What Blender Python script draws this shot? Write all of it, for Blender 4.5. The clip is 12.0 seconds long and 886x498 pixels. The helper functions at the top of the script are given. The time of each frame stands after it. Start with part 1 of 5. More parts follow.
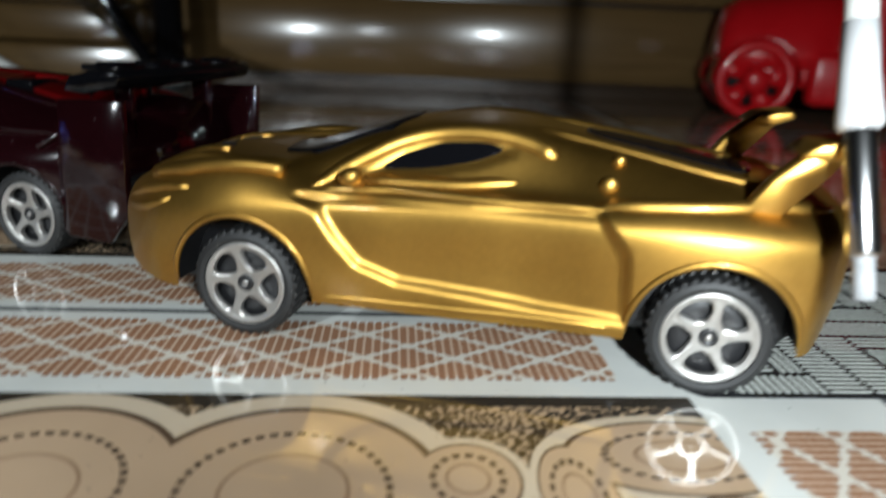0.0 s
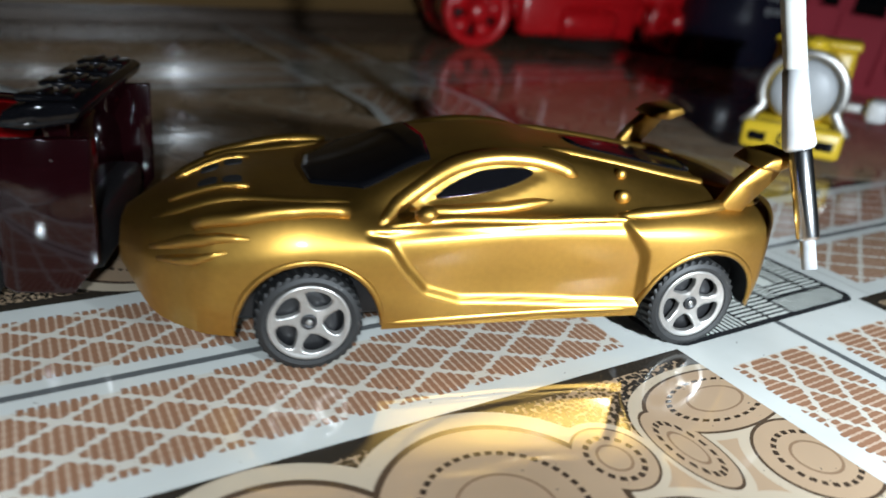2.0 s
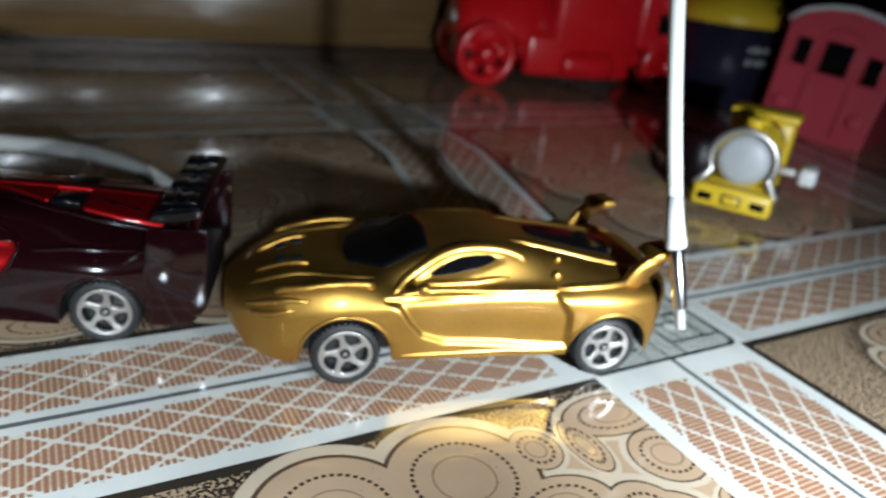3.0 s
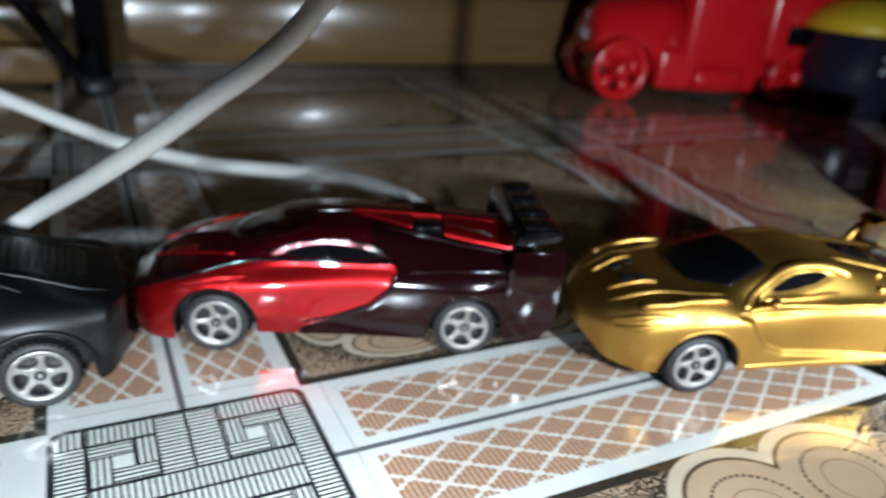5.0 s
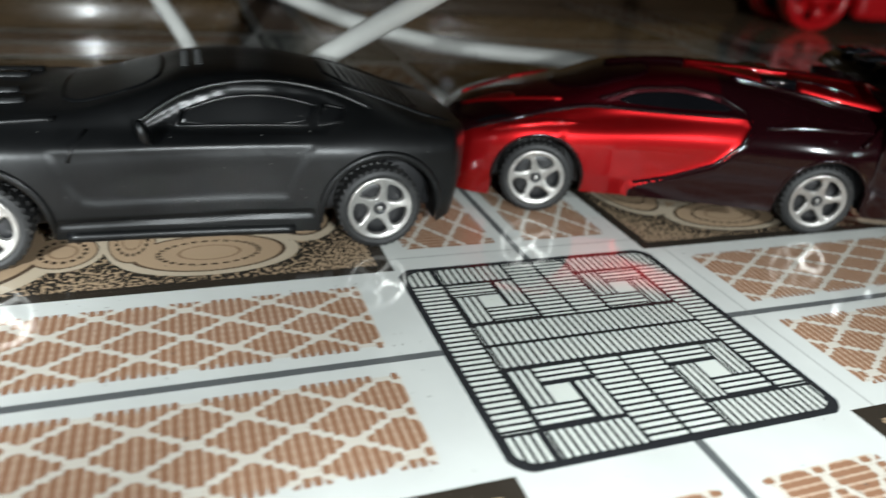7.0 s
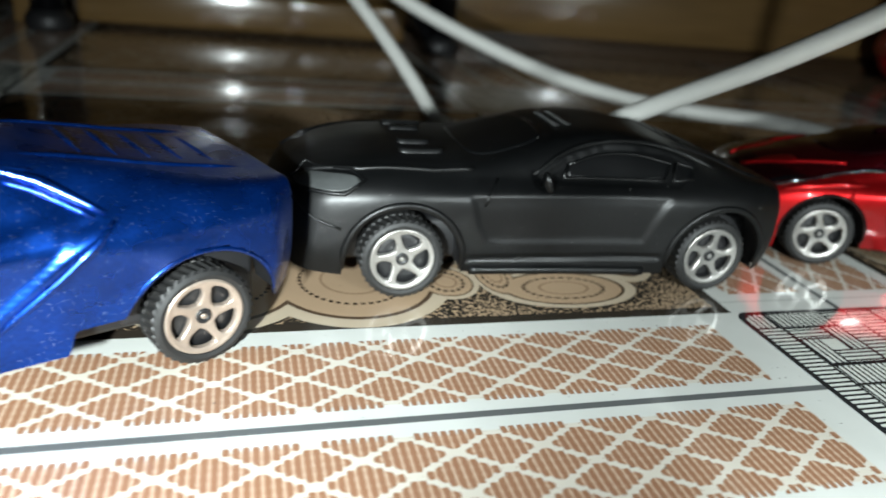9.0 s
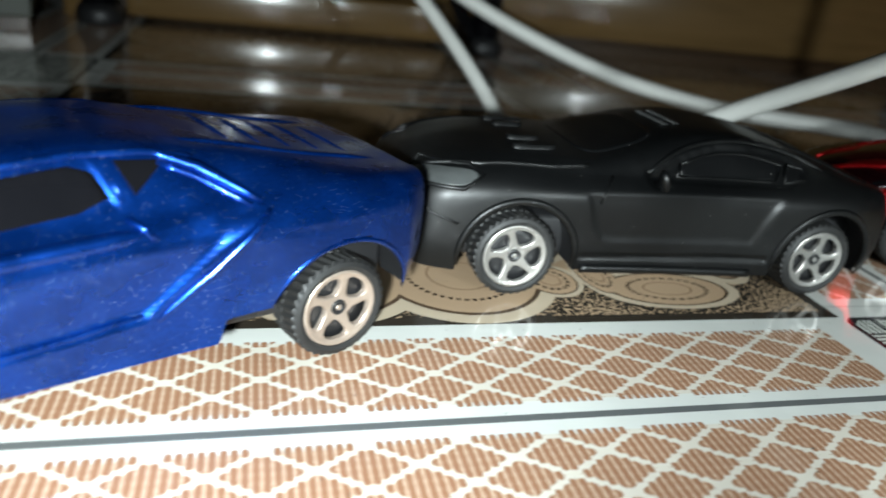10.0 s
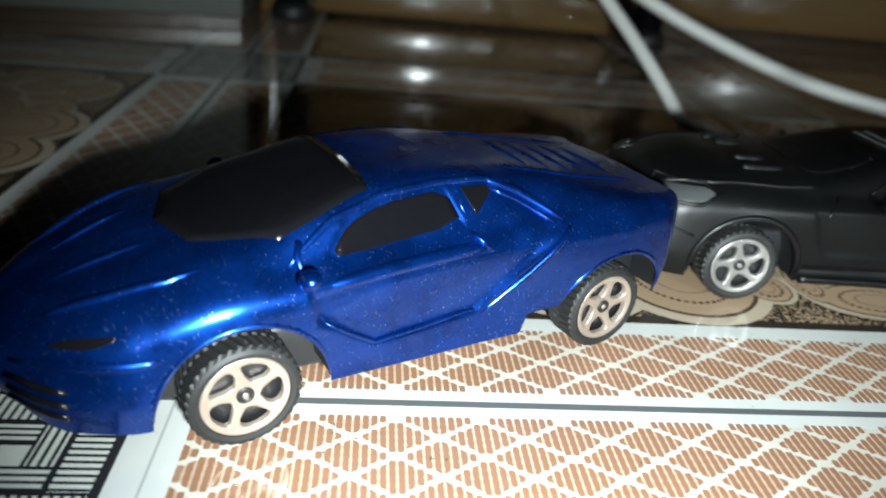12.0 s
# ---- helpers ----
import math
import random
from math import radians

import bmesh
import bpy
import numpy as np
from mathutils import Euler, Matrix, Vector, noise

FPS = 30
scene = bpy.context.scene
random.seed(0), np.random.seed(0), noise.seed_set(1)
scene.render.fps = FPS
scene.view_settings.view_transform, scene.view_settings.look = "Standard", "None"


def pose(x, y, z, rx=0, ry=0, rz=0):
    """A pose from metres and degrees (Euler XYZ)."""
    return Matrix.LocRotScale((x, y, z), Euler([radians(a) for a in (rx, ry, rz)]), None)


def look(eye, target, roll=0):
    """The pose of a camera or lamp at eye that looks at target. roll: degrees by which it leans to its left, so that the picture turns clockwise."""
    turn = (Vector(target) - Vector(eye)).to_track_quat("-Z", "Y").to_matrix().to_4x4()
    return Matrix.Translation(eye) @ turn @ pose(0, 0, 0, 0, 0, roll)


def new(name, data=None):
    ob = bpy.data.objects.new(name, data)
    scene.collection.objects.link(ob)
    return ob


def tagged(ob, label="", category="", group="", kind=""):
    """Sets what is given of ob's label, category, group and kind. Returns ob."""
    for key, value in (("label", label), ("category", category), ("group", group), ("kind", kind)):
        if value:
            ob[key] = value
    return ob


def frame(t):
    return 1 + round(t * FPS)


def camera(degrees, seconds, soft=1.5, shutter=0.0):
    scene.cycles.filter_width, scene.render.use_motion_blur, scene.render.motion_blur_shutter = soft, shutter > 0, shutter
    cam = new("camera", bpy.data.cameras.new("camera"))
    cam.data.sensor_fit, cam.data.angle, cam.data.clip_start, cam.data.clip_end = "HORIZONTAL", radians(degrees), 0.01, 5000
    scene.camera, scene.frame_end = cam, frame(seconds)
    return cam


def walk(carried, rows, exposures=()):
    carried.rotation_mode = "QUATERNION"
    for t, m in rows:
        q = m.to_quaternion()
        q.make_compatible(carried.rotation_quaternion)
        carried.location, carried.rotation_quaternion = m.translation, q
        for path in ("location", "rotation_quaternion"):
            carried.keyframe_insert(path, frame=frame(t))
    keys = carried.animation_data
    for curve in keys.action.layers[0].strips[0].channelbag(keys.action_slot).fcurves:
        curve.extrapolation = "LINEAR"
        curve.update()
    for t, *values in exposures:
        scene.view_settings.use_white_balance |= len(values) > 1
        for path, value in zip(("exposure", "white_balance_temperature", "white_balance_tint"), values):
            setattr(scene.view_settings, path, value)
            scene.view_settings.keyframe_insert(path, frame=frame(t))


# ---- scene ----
K = 0.06    # metres: side of the floor's printed maze square, the module of the plan
PITCH = 4.3  # repeat of the floor's print, in modules

cam = camera(63.1, 12.0, soft=1.6, shutter=0.5)
cam.data.dof.use_dof, cam.data.dof.focus_distance, cam.data.dof.aperture_fstop = True, 0.128, 16.0
PATH = [
    (0, (0.15568, -0.12218, 0.05042), (0.16389, -0.00779, 0.01508), 2.47),
    (0.5, (0.15865, -0.12695, 0.06582), (0.17364, -0.01354, 0.02960), 1.23),
    (1, (0.13758, -0.12452, 0.05853), (0.16339, -0.01445, 0.01830), 2.83),
    (1.5, (0.11831, -0.11459, 0.05796), (0.15632, -0.00960, 0.01399), 2.64),
    (2, (0.09426, -0.11022, 0.06903), (0.15232, -0.01620, 0.02224), 4.95),
    (2.5, (0.07389, -0.12602, 0.08579), (0.13643, -0.03392, 0.04101), 5.76),
    (2.7, (0.07376, -0.15697, 0.10977), (0.13121, -0.06296, 0.06219), 7.06),
    (4.3, (0.01856, -0.13973, 0.11039), (0.07317, -0.04371, 0.06352), 5.73),
    (4.5, (0.01213, -0.13515, 0.10952), (0.06644, -0.03934, 0.06188), 5.70),
    (5, (-0.01468, -0.12991, 0.11246), (0.03679, -0.03227, 0.06538), 4.74),
    (5.5, (-0.02542, -0.12073, 0.09112), (0.02166, -0.02129, 0.04323), 4.39),
    (6, (-0.04275, -0.10250, 0.07989), (0.00057, -0.00264, 0.02937), 4.57),
    (6.5, (-0.05439, -0.09550, 0.07038), (-0.01374, 0.00489, 0.01872), 5.01),
    (7, (-0.06897, -0.09507, 0.06949), (-0.02953, 0.00539, 0.01703), 5.11),
    (7.5, (-0.08936, -0.08609, 0.06584), (-0.05116, 0.01647, 0.01663), 5.26),
    (7.7, (-0.09478, -0.08308, 0.06203), (-0.05665, 0.02159, 0.01741), 6.04),
    (9.3, (-0.14467, -0.09455, 0.07222), (-0.11299, 0.01113, 0.02502), 6.01),
    (9.5, (-0.14757, -0.09279, 0.07116), (-0.11584, 0.01280, 0.02377), 6.35),
    (10, (-0.15896, -0.08756, 0.06715), (-0.12799, 0.01875, 0.02090), 6.93),
    (10.5, (-0.17575, -0.09101, 0.06465), (-0.14774, 0.01649, 0.01928), 6.80),
    (11, (-0.18906, -0.09672, 0.06678), (-0.16297, 0.01144, 0.02182), 6.92),
    (11.5, (-0.20170, -0.10047, 0.06584), (-0.17669, 0.00804, 0.02111), 7.60),
    (12, (-0.19241, -0.10182, 0.07905), (-0.17967, 0.00574, 0.02741), 5.67),
]
walk(cam, [(t, look(eye, target, roll)) for t, eye, target, roll in PATH],
     [(0, -0.3, 6300, 10), (0.5, -0.6, 6300, 10), (1.0, -0.2, 6100, 10), (2.0, -0.05, 6000, 10), (2.7, -0.05, 6000, 10), (4.5, 0.45, 5850, 10), (5.5, 0.5, 5900, 10),
      (6.5, 0.1, 6400, 10), (7.7, -0.18, 6500, 10), (9.5, -0.05, 6400, 5), (10.5, -0.28, 6300, 5), (11.5, -0.48, 6300, 5), (12, -0.25, 6300, 5)])

# ---- light: a dark room; fixed spots stand in for the hand torch carried past the toys ----
world = bpy.data.worlds.new("world")
scene.world = world
world.use_nodes = True
world.node_tree.nodes["Background"].inputs[0].default_value = (0.9, 0.85, 0.75, 1)
world.node_tree.nodes["Background"].inputs[1].default_value = 0.006


def torch_stand_in(eye, target, watts, cone, blend=0.7):
    lamp = bpy.data.lights.new("torch_stand_in", "SPOT")
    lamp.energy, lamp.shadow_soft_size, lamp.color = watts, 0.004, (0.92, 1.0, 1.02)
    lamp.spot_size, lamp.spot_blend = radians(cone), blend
    ob = new("torch_stand_in", lamp)
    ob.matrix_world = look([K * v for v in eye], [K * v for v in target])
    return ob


# one moving light, fixed at four places; the second fills a gap
torch_stand_in((3.1, -3.5, 1.4), (4.4, 0.2, 0.1), 5.4, 88, 1.0)
torch_stand_in((1.3, -2.3, 1.5), (1.25, -0.5, 0.0), 1.45, 74, 1.0)
torch_stand_in((-0.7, -2.1, 1.2), (-0.35, 0.0, -0.36), 2.0, 88, 1.0)
torch_stand_in((-2.95, -1.95, 1.12), (-2.8, 0.3, 0.40), 4.5, 83, 0.9)


# ---- materials ----
class Ex:
    """A value in a shader's node tree, with arithmetic."""

    def __init__(self, tree, socket):
        self.tree, self.socket = tree, socket

    def op(self, kind, *others):
        node = self.tree.nodes.new("ShaderNodeMath")
        node.operation = kind
        for slot, v in zip(node.inputs, (self, *others)):
            if isinstance(v, Ex):
                self.tree.links.new(v.socket, slot)
            else:
                slot.default_value = v
        return Ex(self.tree, node.outputs[0])

    def __add__(self, o): return self.op("ADD", o)
    def __sub__(self, o): return self.op("SUBTRACT", o)
    def __mul__(self, o): return self.op("MULTIPLY", o)
    def __truediv__(self, o): return self.op("DIVIDE", o)
    def mod(self, o): return self.op("FLOORED_MODULO", o)
    def abs(self): return self.op("ABSOLUTE")
    def lt(self, o): return self.op("LESS_THAN", o)
    def gt(self, o): return self.op("GREATER_THAN", o)
    def min(self, o): return self.op("MINIMUM", o)
    def max(self, o): return self.op("MAXIMUM", o)
    def sqrt(self): return self.op("SQRT")
    def floor(self): return self.op("FLOOR")
    def inv(self): return (self * -1.0) + 1.0
    def between(self, a, b): return self.gt(a) * self.lt(b)


def mat(name, color=(0.5, 0.5, 0.5), rough=0.5, metal=0.0, coat=0.0, var=0.0, scale=400.0, bump=0.0, spec=0.5, coat_rough=0.06, stretch=1.0):
    """A principled material with fine grain in colour and relief, at two scales."""
    m = bpy.data.materials.new(name)
    m.use_nodes = True
    t = m.node_tree
    b = t.nodes["Principled BSDF"]
    b.inputs["Base Color"].default_value = (*color, 1)
    b.inputs["Roughness"].default_value, b.inputs["Metallic"].default_value = rough, metal
    b.inputs["Coat Weight"].default_value, b.inputs["Coat Roughness"].default_value = coat, coat_rough
    b.inputs["Specular IOR Level"].default_value = spec
    if var or bump:
        co = t.nodes.new("ShaderNodeTexCoord")
        n1, n2 = (t.nodes.new("ShaderNodeTexNoise") for _ in range(2))
        n1.inputs["Scale"].default_value, n2.inputs["Scale"].default_value = scale, scale * 0.08
        along = t.nodes.new("ShaderNodeMapping")
        along.inputs["Scale"].default_value = (stretch, 1, 1)
        t.links.new(co.outputs["Object"], along.inputs["Vector"])
        for n in (n1, n2):
            n.inputs["Detail"].default_value = 4
            t.links.new(along.outputs[0], n.inputs["Vector"])
        both = (Ex(t, n1.outputs[0]) + Ex(t, n2.outputs[0])) * 0.5
        if var:
            hsv = t.nodes.new("ShaderNodeHueSaturation")
            hsv.inputs["Color"].default_value = (*color, 1)
            t.links.new(((both - 0.5) * (4 * var) + 1.0).socket, hsv.inputs["Value"])
            t.links.new(hsv.outputs[0], b.inputs["Base Color"])
            t.links.new(((Ex(t, n2.outputs[0]) - 0.5) * (1.2 * var) + rough).socket, b.inputs["Roughness"])
        if bump:
            bm = t.nodes.new("ShaderNodeBump")
            bm.inputs["Strength"].default_value, bm.inputs["Distance"].default_value = bump, 0.0004
            t.links.new(both.socket, bm.inputs["Height"])
            t.links.new(bm.outputs[0], b.inputs["Normal"])
    return m


RUBBER = mat("tyre_rubber", (0.012, 0.012, 0.012), 0.6, var=0.3, bump=0.3)
BEIGE_SILVER = mat("beige_silver_plastic", (0.52, 0.43, 0.36), 0.36, 0.7, var=0.15, scale=900)
SILVER = mat("silver_plastic", (0.49, 0.475, 0.45), 0.34, 0.8, var=0.15, scale=900)
BLACK_PLASTIC = mat("black_plastic", (0.012, 0.012, 0.013), 0.45, var=0.2)
GLOSS_BLACK = mat("gloss_black", (0.004, 0.004, 0.005), 0.10, var=0.2, bump=0.05, spec=0.3)
MATTE_BLACK = mat("matte_black_paint", (0.0024, 0.0026, 0.0028), 0.38, var=0.35, scale=420, bump=0.22, spec=0.36)
BLACK_PANE = mat("black_pane", (0.0028, 0.003, 0.0033), 0.36, var=0.25, bump=0.12, spec=0.3)
LETTER_GREY = mat("dull_grey_print", (0.035, 0.036, 0.036), 0.5)
GREY_LENS = mat("grey_lens", (0.05, 0.053, 0.053), 0.3, var=0.3, scale=500)
RED = mat("red_chrome_paint", (0.40, 0.005, 0.007), 0.36, 0.85, coat=0.8, var=0.1)
DARK_RED = mat("dark_red_paint", (0.06, 0.0018, 0.005), 0.2, 0.6, coat=0.6, var=0.12)
MAROON = mat("dark_maroon_paint", (0.009, 0.0014, 0.0022), 0.12, 0.0, coat=0.3, var=0.15, spec=0.4)
GOLD = mat("gold_paint", (0.50, 0.285, 0.06), 0.40, 1.0, coat=0.25, coat_rough=0.12, var=0.12, scale=900)
BLUE = mat("blue_metallic_paint", (0.003, 0.044, 0.29), 0.30, 0.9, coat=0.5, var=0.4, scale=1700, coat_rough=0.16)
WHITE_CABLE = mat("white_cable", (0.55, 0.55, 0.52), 0.4, var=0.05)
METAL = mat("bright_metal", (0.7, 0.7, 0.7), 0.2, 1.0)
RED_PLASTIC = mat("red_plastic", (0.58, 0.008, 0.012), 0.26, coat=0.3, var=0.1)
PINK_PLASTIC = mat("dull_red_plastic", (0.48, 0.05, 0.075), 0.4, var=0.12)
YELLOW_PLASTIC = mat("yellow_plastic", (0.62, 0.42, 0.02), 0.35, var=0.12)
GREY_PLASTIC = mat("grey_plastic", (0.35, 0.36, 0.37), 0.4, var=0.1)
WHITE_PLASTIC = mat("white_plastic", (0.55, 0.55, 0.55), 0.4, var=0.05)
NAVY = mat("navy_plastic", (0.012, 0.012, 0.025), 0.25, var=0.1)
WOOD = mat("varnished_wood", (0.14, 0.084, 0.032), 0.2, coat=0.4, coat_rough=0.12, var=0.4, scale=260, bump=0.12, stretch=0.06)
DARK_WOOD = mat("dark_wood", (0.045, 0.026, 0.013), 0.34, var=0.4, scale=260, stretch=0.06)
WALL = mat("grey_green_paint", (0.06, 0.066, 0.054), 0.6, var=0.15, scale=50)
DARK_WALL = mat("dim_wall_paint", (0.06, 0.05, 0.04), 0.7, var=0.15, scale=20)


def add_flakes(m, color, scale=4600, share=0.035, size=0.36):
    """Fine flakes, dust or chips strewn over a surface."""
    t = m.node_tree
    b = t.nodes["Principled BSDF"]
    co = t.nodes.new("ShaderNodeTexCoord")
    cells = t.nodes.new("ShaderNodeTexVoronoi")
    cells.inputs["Scale"].default_value = scale
    t.links.new(co.outputs["Object"], cells.inputs["Vector"])
    pick = t.nodes.new("ShaderNodeSeparateColor")
    t.links.new(cells.outputs["Color"], pick.inputs[0])
    mask = Ex(t, cells.outputs["Distance"]).lt(size) * Ex(t, pick.outputs[0]).gt(1 - share)
    mix = t.nodes.new("ShaderNodeMix")
    mix.data_type = "RGBA"
    t.links.new(mask.socket, mix.inputs[0])
    t.links.new(b.inputs["Base Color"].links[0].from_socket, mix.inputs[6])
    mix.inputs[7].default_value = (*color, 1)
    t.links.new(mix.outputs[2], b.inputs["Base Color"])


add_flakes(BLUE, (0.26, 0.40, 0.80), 4600, 0.035, 0.38)
add_flakes(RED, (0.6, 0.03, 0.04))
add_flakes(MATTE_BLACK, (0.10, 0.10, 0.095), 1500, 0.012, 0.22)
add_flakes(MAROON, (0.10, 0.08, 0.08), 1300, 0.012, 0.2)
add_flakes(BLACK_PANE, (0.09, 0.09, 0.085), 1500, 0.02, 0.22)
add_flakes(SILVER, (0.03, 0.03, 0.03), 420, 0.02, 0.30)
add_flakes(RUBBER, (0.12, 0.115, 0.105), 1800, 0.05, 0.25)
add_flakes(WHITE_CABLE, (0.10, 0.09, 0.08), 330, 0.02, 0.2)


def floor_material():
    """Glossy vinyl sheet with its print: maze squares, hatched lattice strips and ornate tiles."""
    m = bpy.data.materials.new("printed_vinyl")
    m.use_nodes = True
    t = m.node_tree
    b = t.nodes["Principled BSDF"]
    co = t.nodes.new("ShaderNodeTexCoord")
    sep = t.nodes.new("ShaderNodeSeparateXYZ")
    t.links.new(co.outputs["Object"], sep.inputs[0])
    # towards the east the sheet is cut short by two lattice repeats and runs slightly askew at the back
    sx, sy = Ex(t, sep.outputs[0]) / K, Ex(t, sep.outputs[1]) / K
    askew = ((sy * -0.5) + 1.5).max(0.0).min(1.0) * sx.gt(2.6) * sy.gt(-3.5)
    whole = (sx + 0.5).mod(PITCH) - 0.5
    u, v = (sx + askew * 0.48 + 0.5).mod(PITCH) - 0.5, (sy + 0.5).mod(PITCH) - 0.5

    def noise_at(scale, detail=3.0):
        n = t.nodes.new("ShaderNodeTexNoise")
        n.inputs["Scale"].default_value, n.inputs["Detail"].default_value = scale, detail
        t.links.new(co.outputs["Object"], n.inputs["Vector"])
        return Ex(t, n.outputs[0])

    def colour(under, mask, rgb):
        n = t.nodes.new("ShaderNodeMix")
        n.data_type = "RGBA"
        t.links.new(mask.socket, n.inputs[0])
        for slot, c in ((n.inputs[6], under), (n.inputs[7], rgb)):
            if isinstance(c, tuple):
                slot.default_value = (*c, 1)
            else:
                t.links.new(c, slot)
        return n.outputs[2]

    white, brown, dark, tan = (0.56, 0.57, 0.54), (0.265, 0.14, 0.083), (0.020, 0.021, 0.023), (0.38, 0.268, 0.172)
    maze, strip_x, strip_y = u.lt(0.5) * v.lt(0.5), v.lt(0.5) * u.gt(0.5), u.lt(0.5) * v.gt(0.5)
    tile = u.gt(0.5) * v.gt(0.5)

    # lattice strips: a white ground, a dark line along the middle, two hatched fields cut by white diagonals
    def strip(s, w):
        a = (w.abs() - 0.24).abs()
        along = s.between(0.65, PITCH - 0.65)
        col_k, row_k = (s / 0.024).floor(), (w / 0.03).floor()
        sq, wq = (col_k + 0.5) * 0.024, (row_k + 0.5) * 0.03
        du, dw = (s - sq) / 0.024, (w - wq) / 0.03
        bead = (du * du * 1.8 + dw * dw * 0.42).lt(0.25)
        sm, wm = s * 0.5 + sq * 0.5, w * 0.5 + wq * 0.5
        d1 = ((sm / 0.24 + wm / 0.15 + 0.5).mod(1.0) - 0.5).abs().lt(0.44)
        d2 = ((sm / 0.24 - wm / 0.15 + 0.5).mod(1.0) - 0.5).abs().lt(0.44)
        e1 = ((s / 0.24 + w / 0.15 + 0.5).mod(1.0) - 0.5).abs().lt(0.40)
        e2 = ((s / 0.24 - w / 0.15 + 0.5).mod(1.0) - 0.5).abs().lt(0.40)
        hatch = bead * (wq.abs() - 0.24).abs().lt(0.172)
        mid = w.abs().lt(0.014) * s.between(0.5, PITCH - 0.5)
        return along * hatch * d1 * d2, along * a.lt(0.160) * e1 * e2, mid, along * a.lt(0.168)

    h1, f1, m1, g1 = strip(u, v)
    h2, f2, m2, g2 = strip(v, u)
    col = colour(white, (g1 * strip_x + g2 * strip_y).min(1.0), (0.56, 0.52, 0.45))
    col = colour(col, (f1 * strip_x + f2 * strip_y).min(1.0), (0.47, 0.335, 0.24))
    col = colour(col, (h1 * strip_x + h2 * strip_y).min(1.0), brown)
    col = colour(col, (m1 * strip_x + m2 * strip_y).min(1.0), (0.10, 0.105, 0.105))

    # maze square: bars that run both ways round four white cores
    ax, ay = u.abs(), v.abs()
    bars_v, bars_h = (u / 0.0236).mod(1.0).lt(0.58), (v / 0.0236).mod(1.0).lt(0.58)
    a, c = ax - 0.245, ay - 0.245
    swirl = a.abs().max(c.abs()).lt(0.118)
    upright = (a.gt(0.04) * c.lt(0.04) + a.lt(-0.04) * c.gt(-0.04)).min(1.0)
    use_v = (ay.gt(0.375) * ax.gt(0.125) + ay.lt(0.112) * ax.lt(0.372)).min(1.0)
    use_v = (swirl * upright + swirl.inv() * use_v).min(1.0)
    light = use_v * bars_v + use_v.inv() * bars_h
    light = light.max(a.abs().max(c.abs()).lt(0.042))
    lines = (a.abs().max(c.abs()) - 0.122).abs().lt(0.006).max(v.abs().lt(0.007) * ax.lt(0.372)).max((ay - 0.116).abs().lt(0.007) * ax.lt(0.372))
    lines = lines.max(ax.lt(0.006) * ay.gt(0.112)).max((ax - 0.122).abs().lt(0.006) * ay.gt(0.112)).max(a.abs().max(c.abs()).between(0.040, 0.046))
    lines = lines.max((ax - 0.372).abs().lt(0.006)).max((ay - 0.372).abs().lt(0.006) * ax.gt(0.122))
    lines = lines.max((((a - 0.042).abs().lt(0.005) * c.lt(0.042)).max((a + 0.042).abs().lt(0.005) * c.gt(-0.042))) * swirl)
    lines = lines.max((((c - 0.042).abs().lt(0.005) * a.gt(-0.042)).max((c + 0.042).abs().lt(0.005) * a.lt(0.042))) * swirl)
    round_corner = ((ax - 0.42).max(0.0) * (ax - 0.42).max(0.0) + (ay - 0.42).max(0.0) * (ay - 0.42).max(0.0)).sqrt()
    light = light * lines.inv() * round_corner.lt(0.055)
    col = colour(col, maze * round_corner.lt(0.086), dark)
    col = colour(col, maze * light, (0.58, 0.60, 0.55))

    # ornate tile: stippled ground and a scalloped rosette of ringed ovals
    p, q = (whole - 2.15).abs(), (v - 2.15).abs()
    big, small = p.max(q), p.min(q)
    dots = t.nodes.new("ShaderNodeTexVoronoi")
    dots.voronoi_dimensions, dots.inputs["Scale"].default_value = "2D", 1150
    t.links.new(co.outputs["Object"], dots.inputs["Vector"])
    ovals = [(1.40, 1.06, 0.135, 0.25), (1.32, 0.60, 0.12, 0.105), (1.27, 0.81, 0.165, 0.075), (1.28, 0.25, 0.30, 0.30), (1.10, 1.10, 0.16, 0.16), (1.02, 0.52, 0.15, 0.22),
             (0.80, 0.14, 0.20, 0.22), (0.84, 0.80, 0.20, 0.16), (0.50, 0.34, 0.2, 0.18), (0.22, 0.0, 0.2, 0.24)]
    near, rings = None, []
    for ox, oy, rx, ry in ovals:
        dx, dy = (big - ox) / rx, (small - oy) / ry
        d = (dx * dx + dy * dy).sqrt()
        beads = (dy.op("ARCTAN2", dx) * round(2 * (rx + ry) / 0.028) / (2 * math.pi)).mod(1.0).lt(0.62)
        width = 0.0075 / (0.5 * (rx + ry))
        rings.append((d, (d - 0.66).abs().lt(width) * beads, (d - 0.40).abs().lt(width * 0.55)))
        near = d if near is None else near.min(d)
    col = colour(col, tile, (0.030, 0.024, 0.018))
    edge = (u - 2.15).abs().max(q).lt(1.60)
    grain = ((near - 1.2) * -0.42 + 0.62).max(0.34).min(0.62)
    speck = (Ex(t, dots.outputs["Distance"]) - grain).gt(0.0)
    col = colour(col, tile * edge * speck, (0.35, 0.25, 0.16))
    petal = near.lt(1.22).max(big.lt(1.34))
    col = colour(col, tile * petal, tan)
    col = colour(col, tile * near.between(1.03, 1.22), (0.46, 0.38, 0.28))
    for d, beaded, line in rings:
        top = (d - near).lt(0.0005) * tile
        col = colour(col, top * beaded, (0.045, 0.03, 0.02))
        col = colour(col, top * line, (0.22, 0.14, 0.085))
    col = colour(col, tile * near.between(0.97, 1.03), (0.07, 0.045, 0.028))

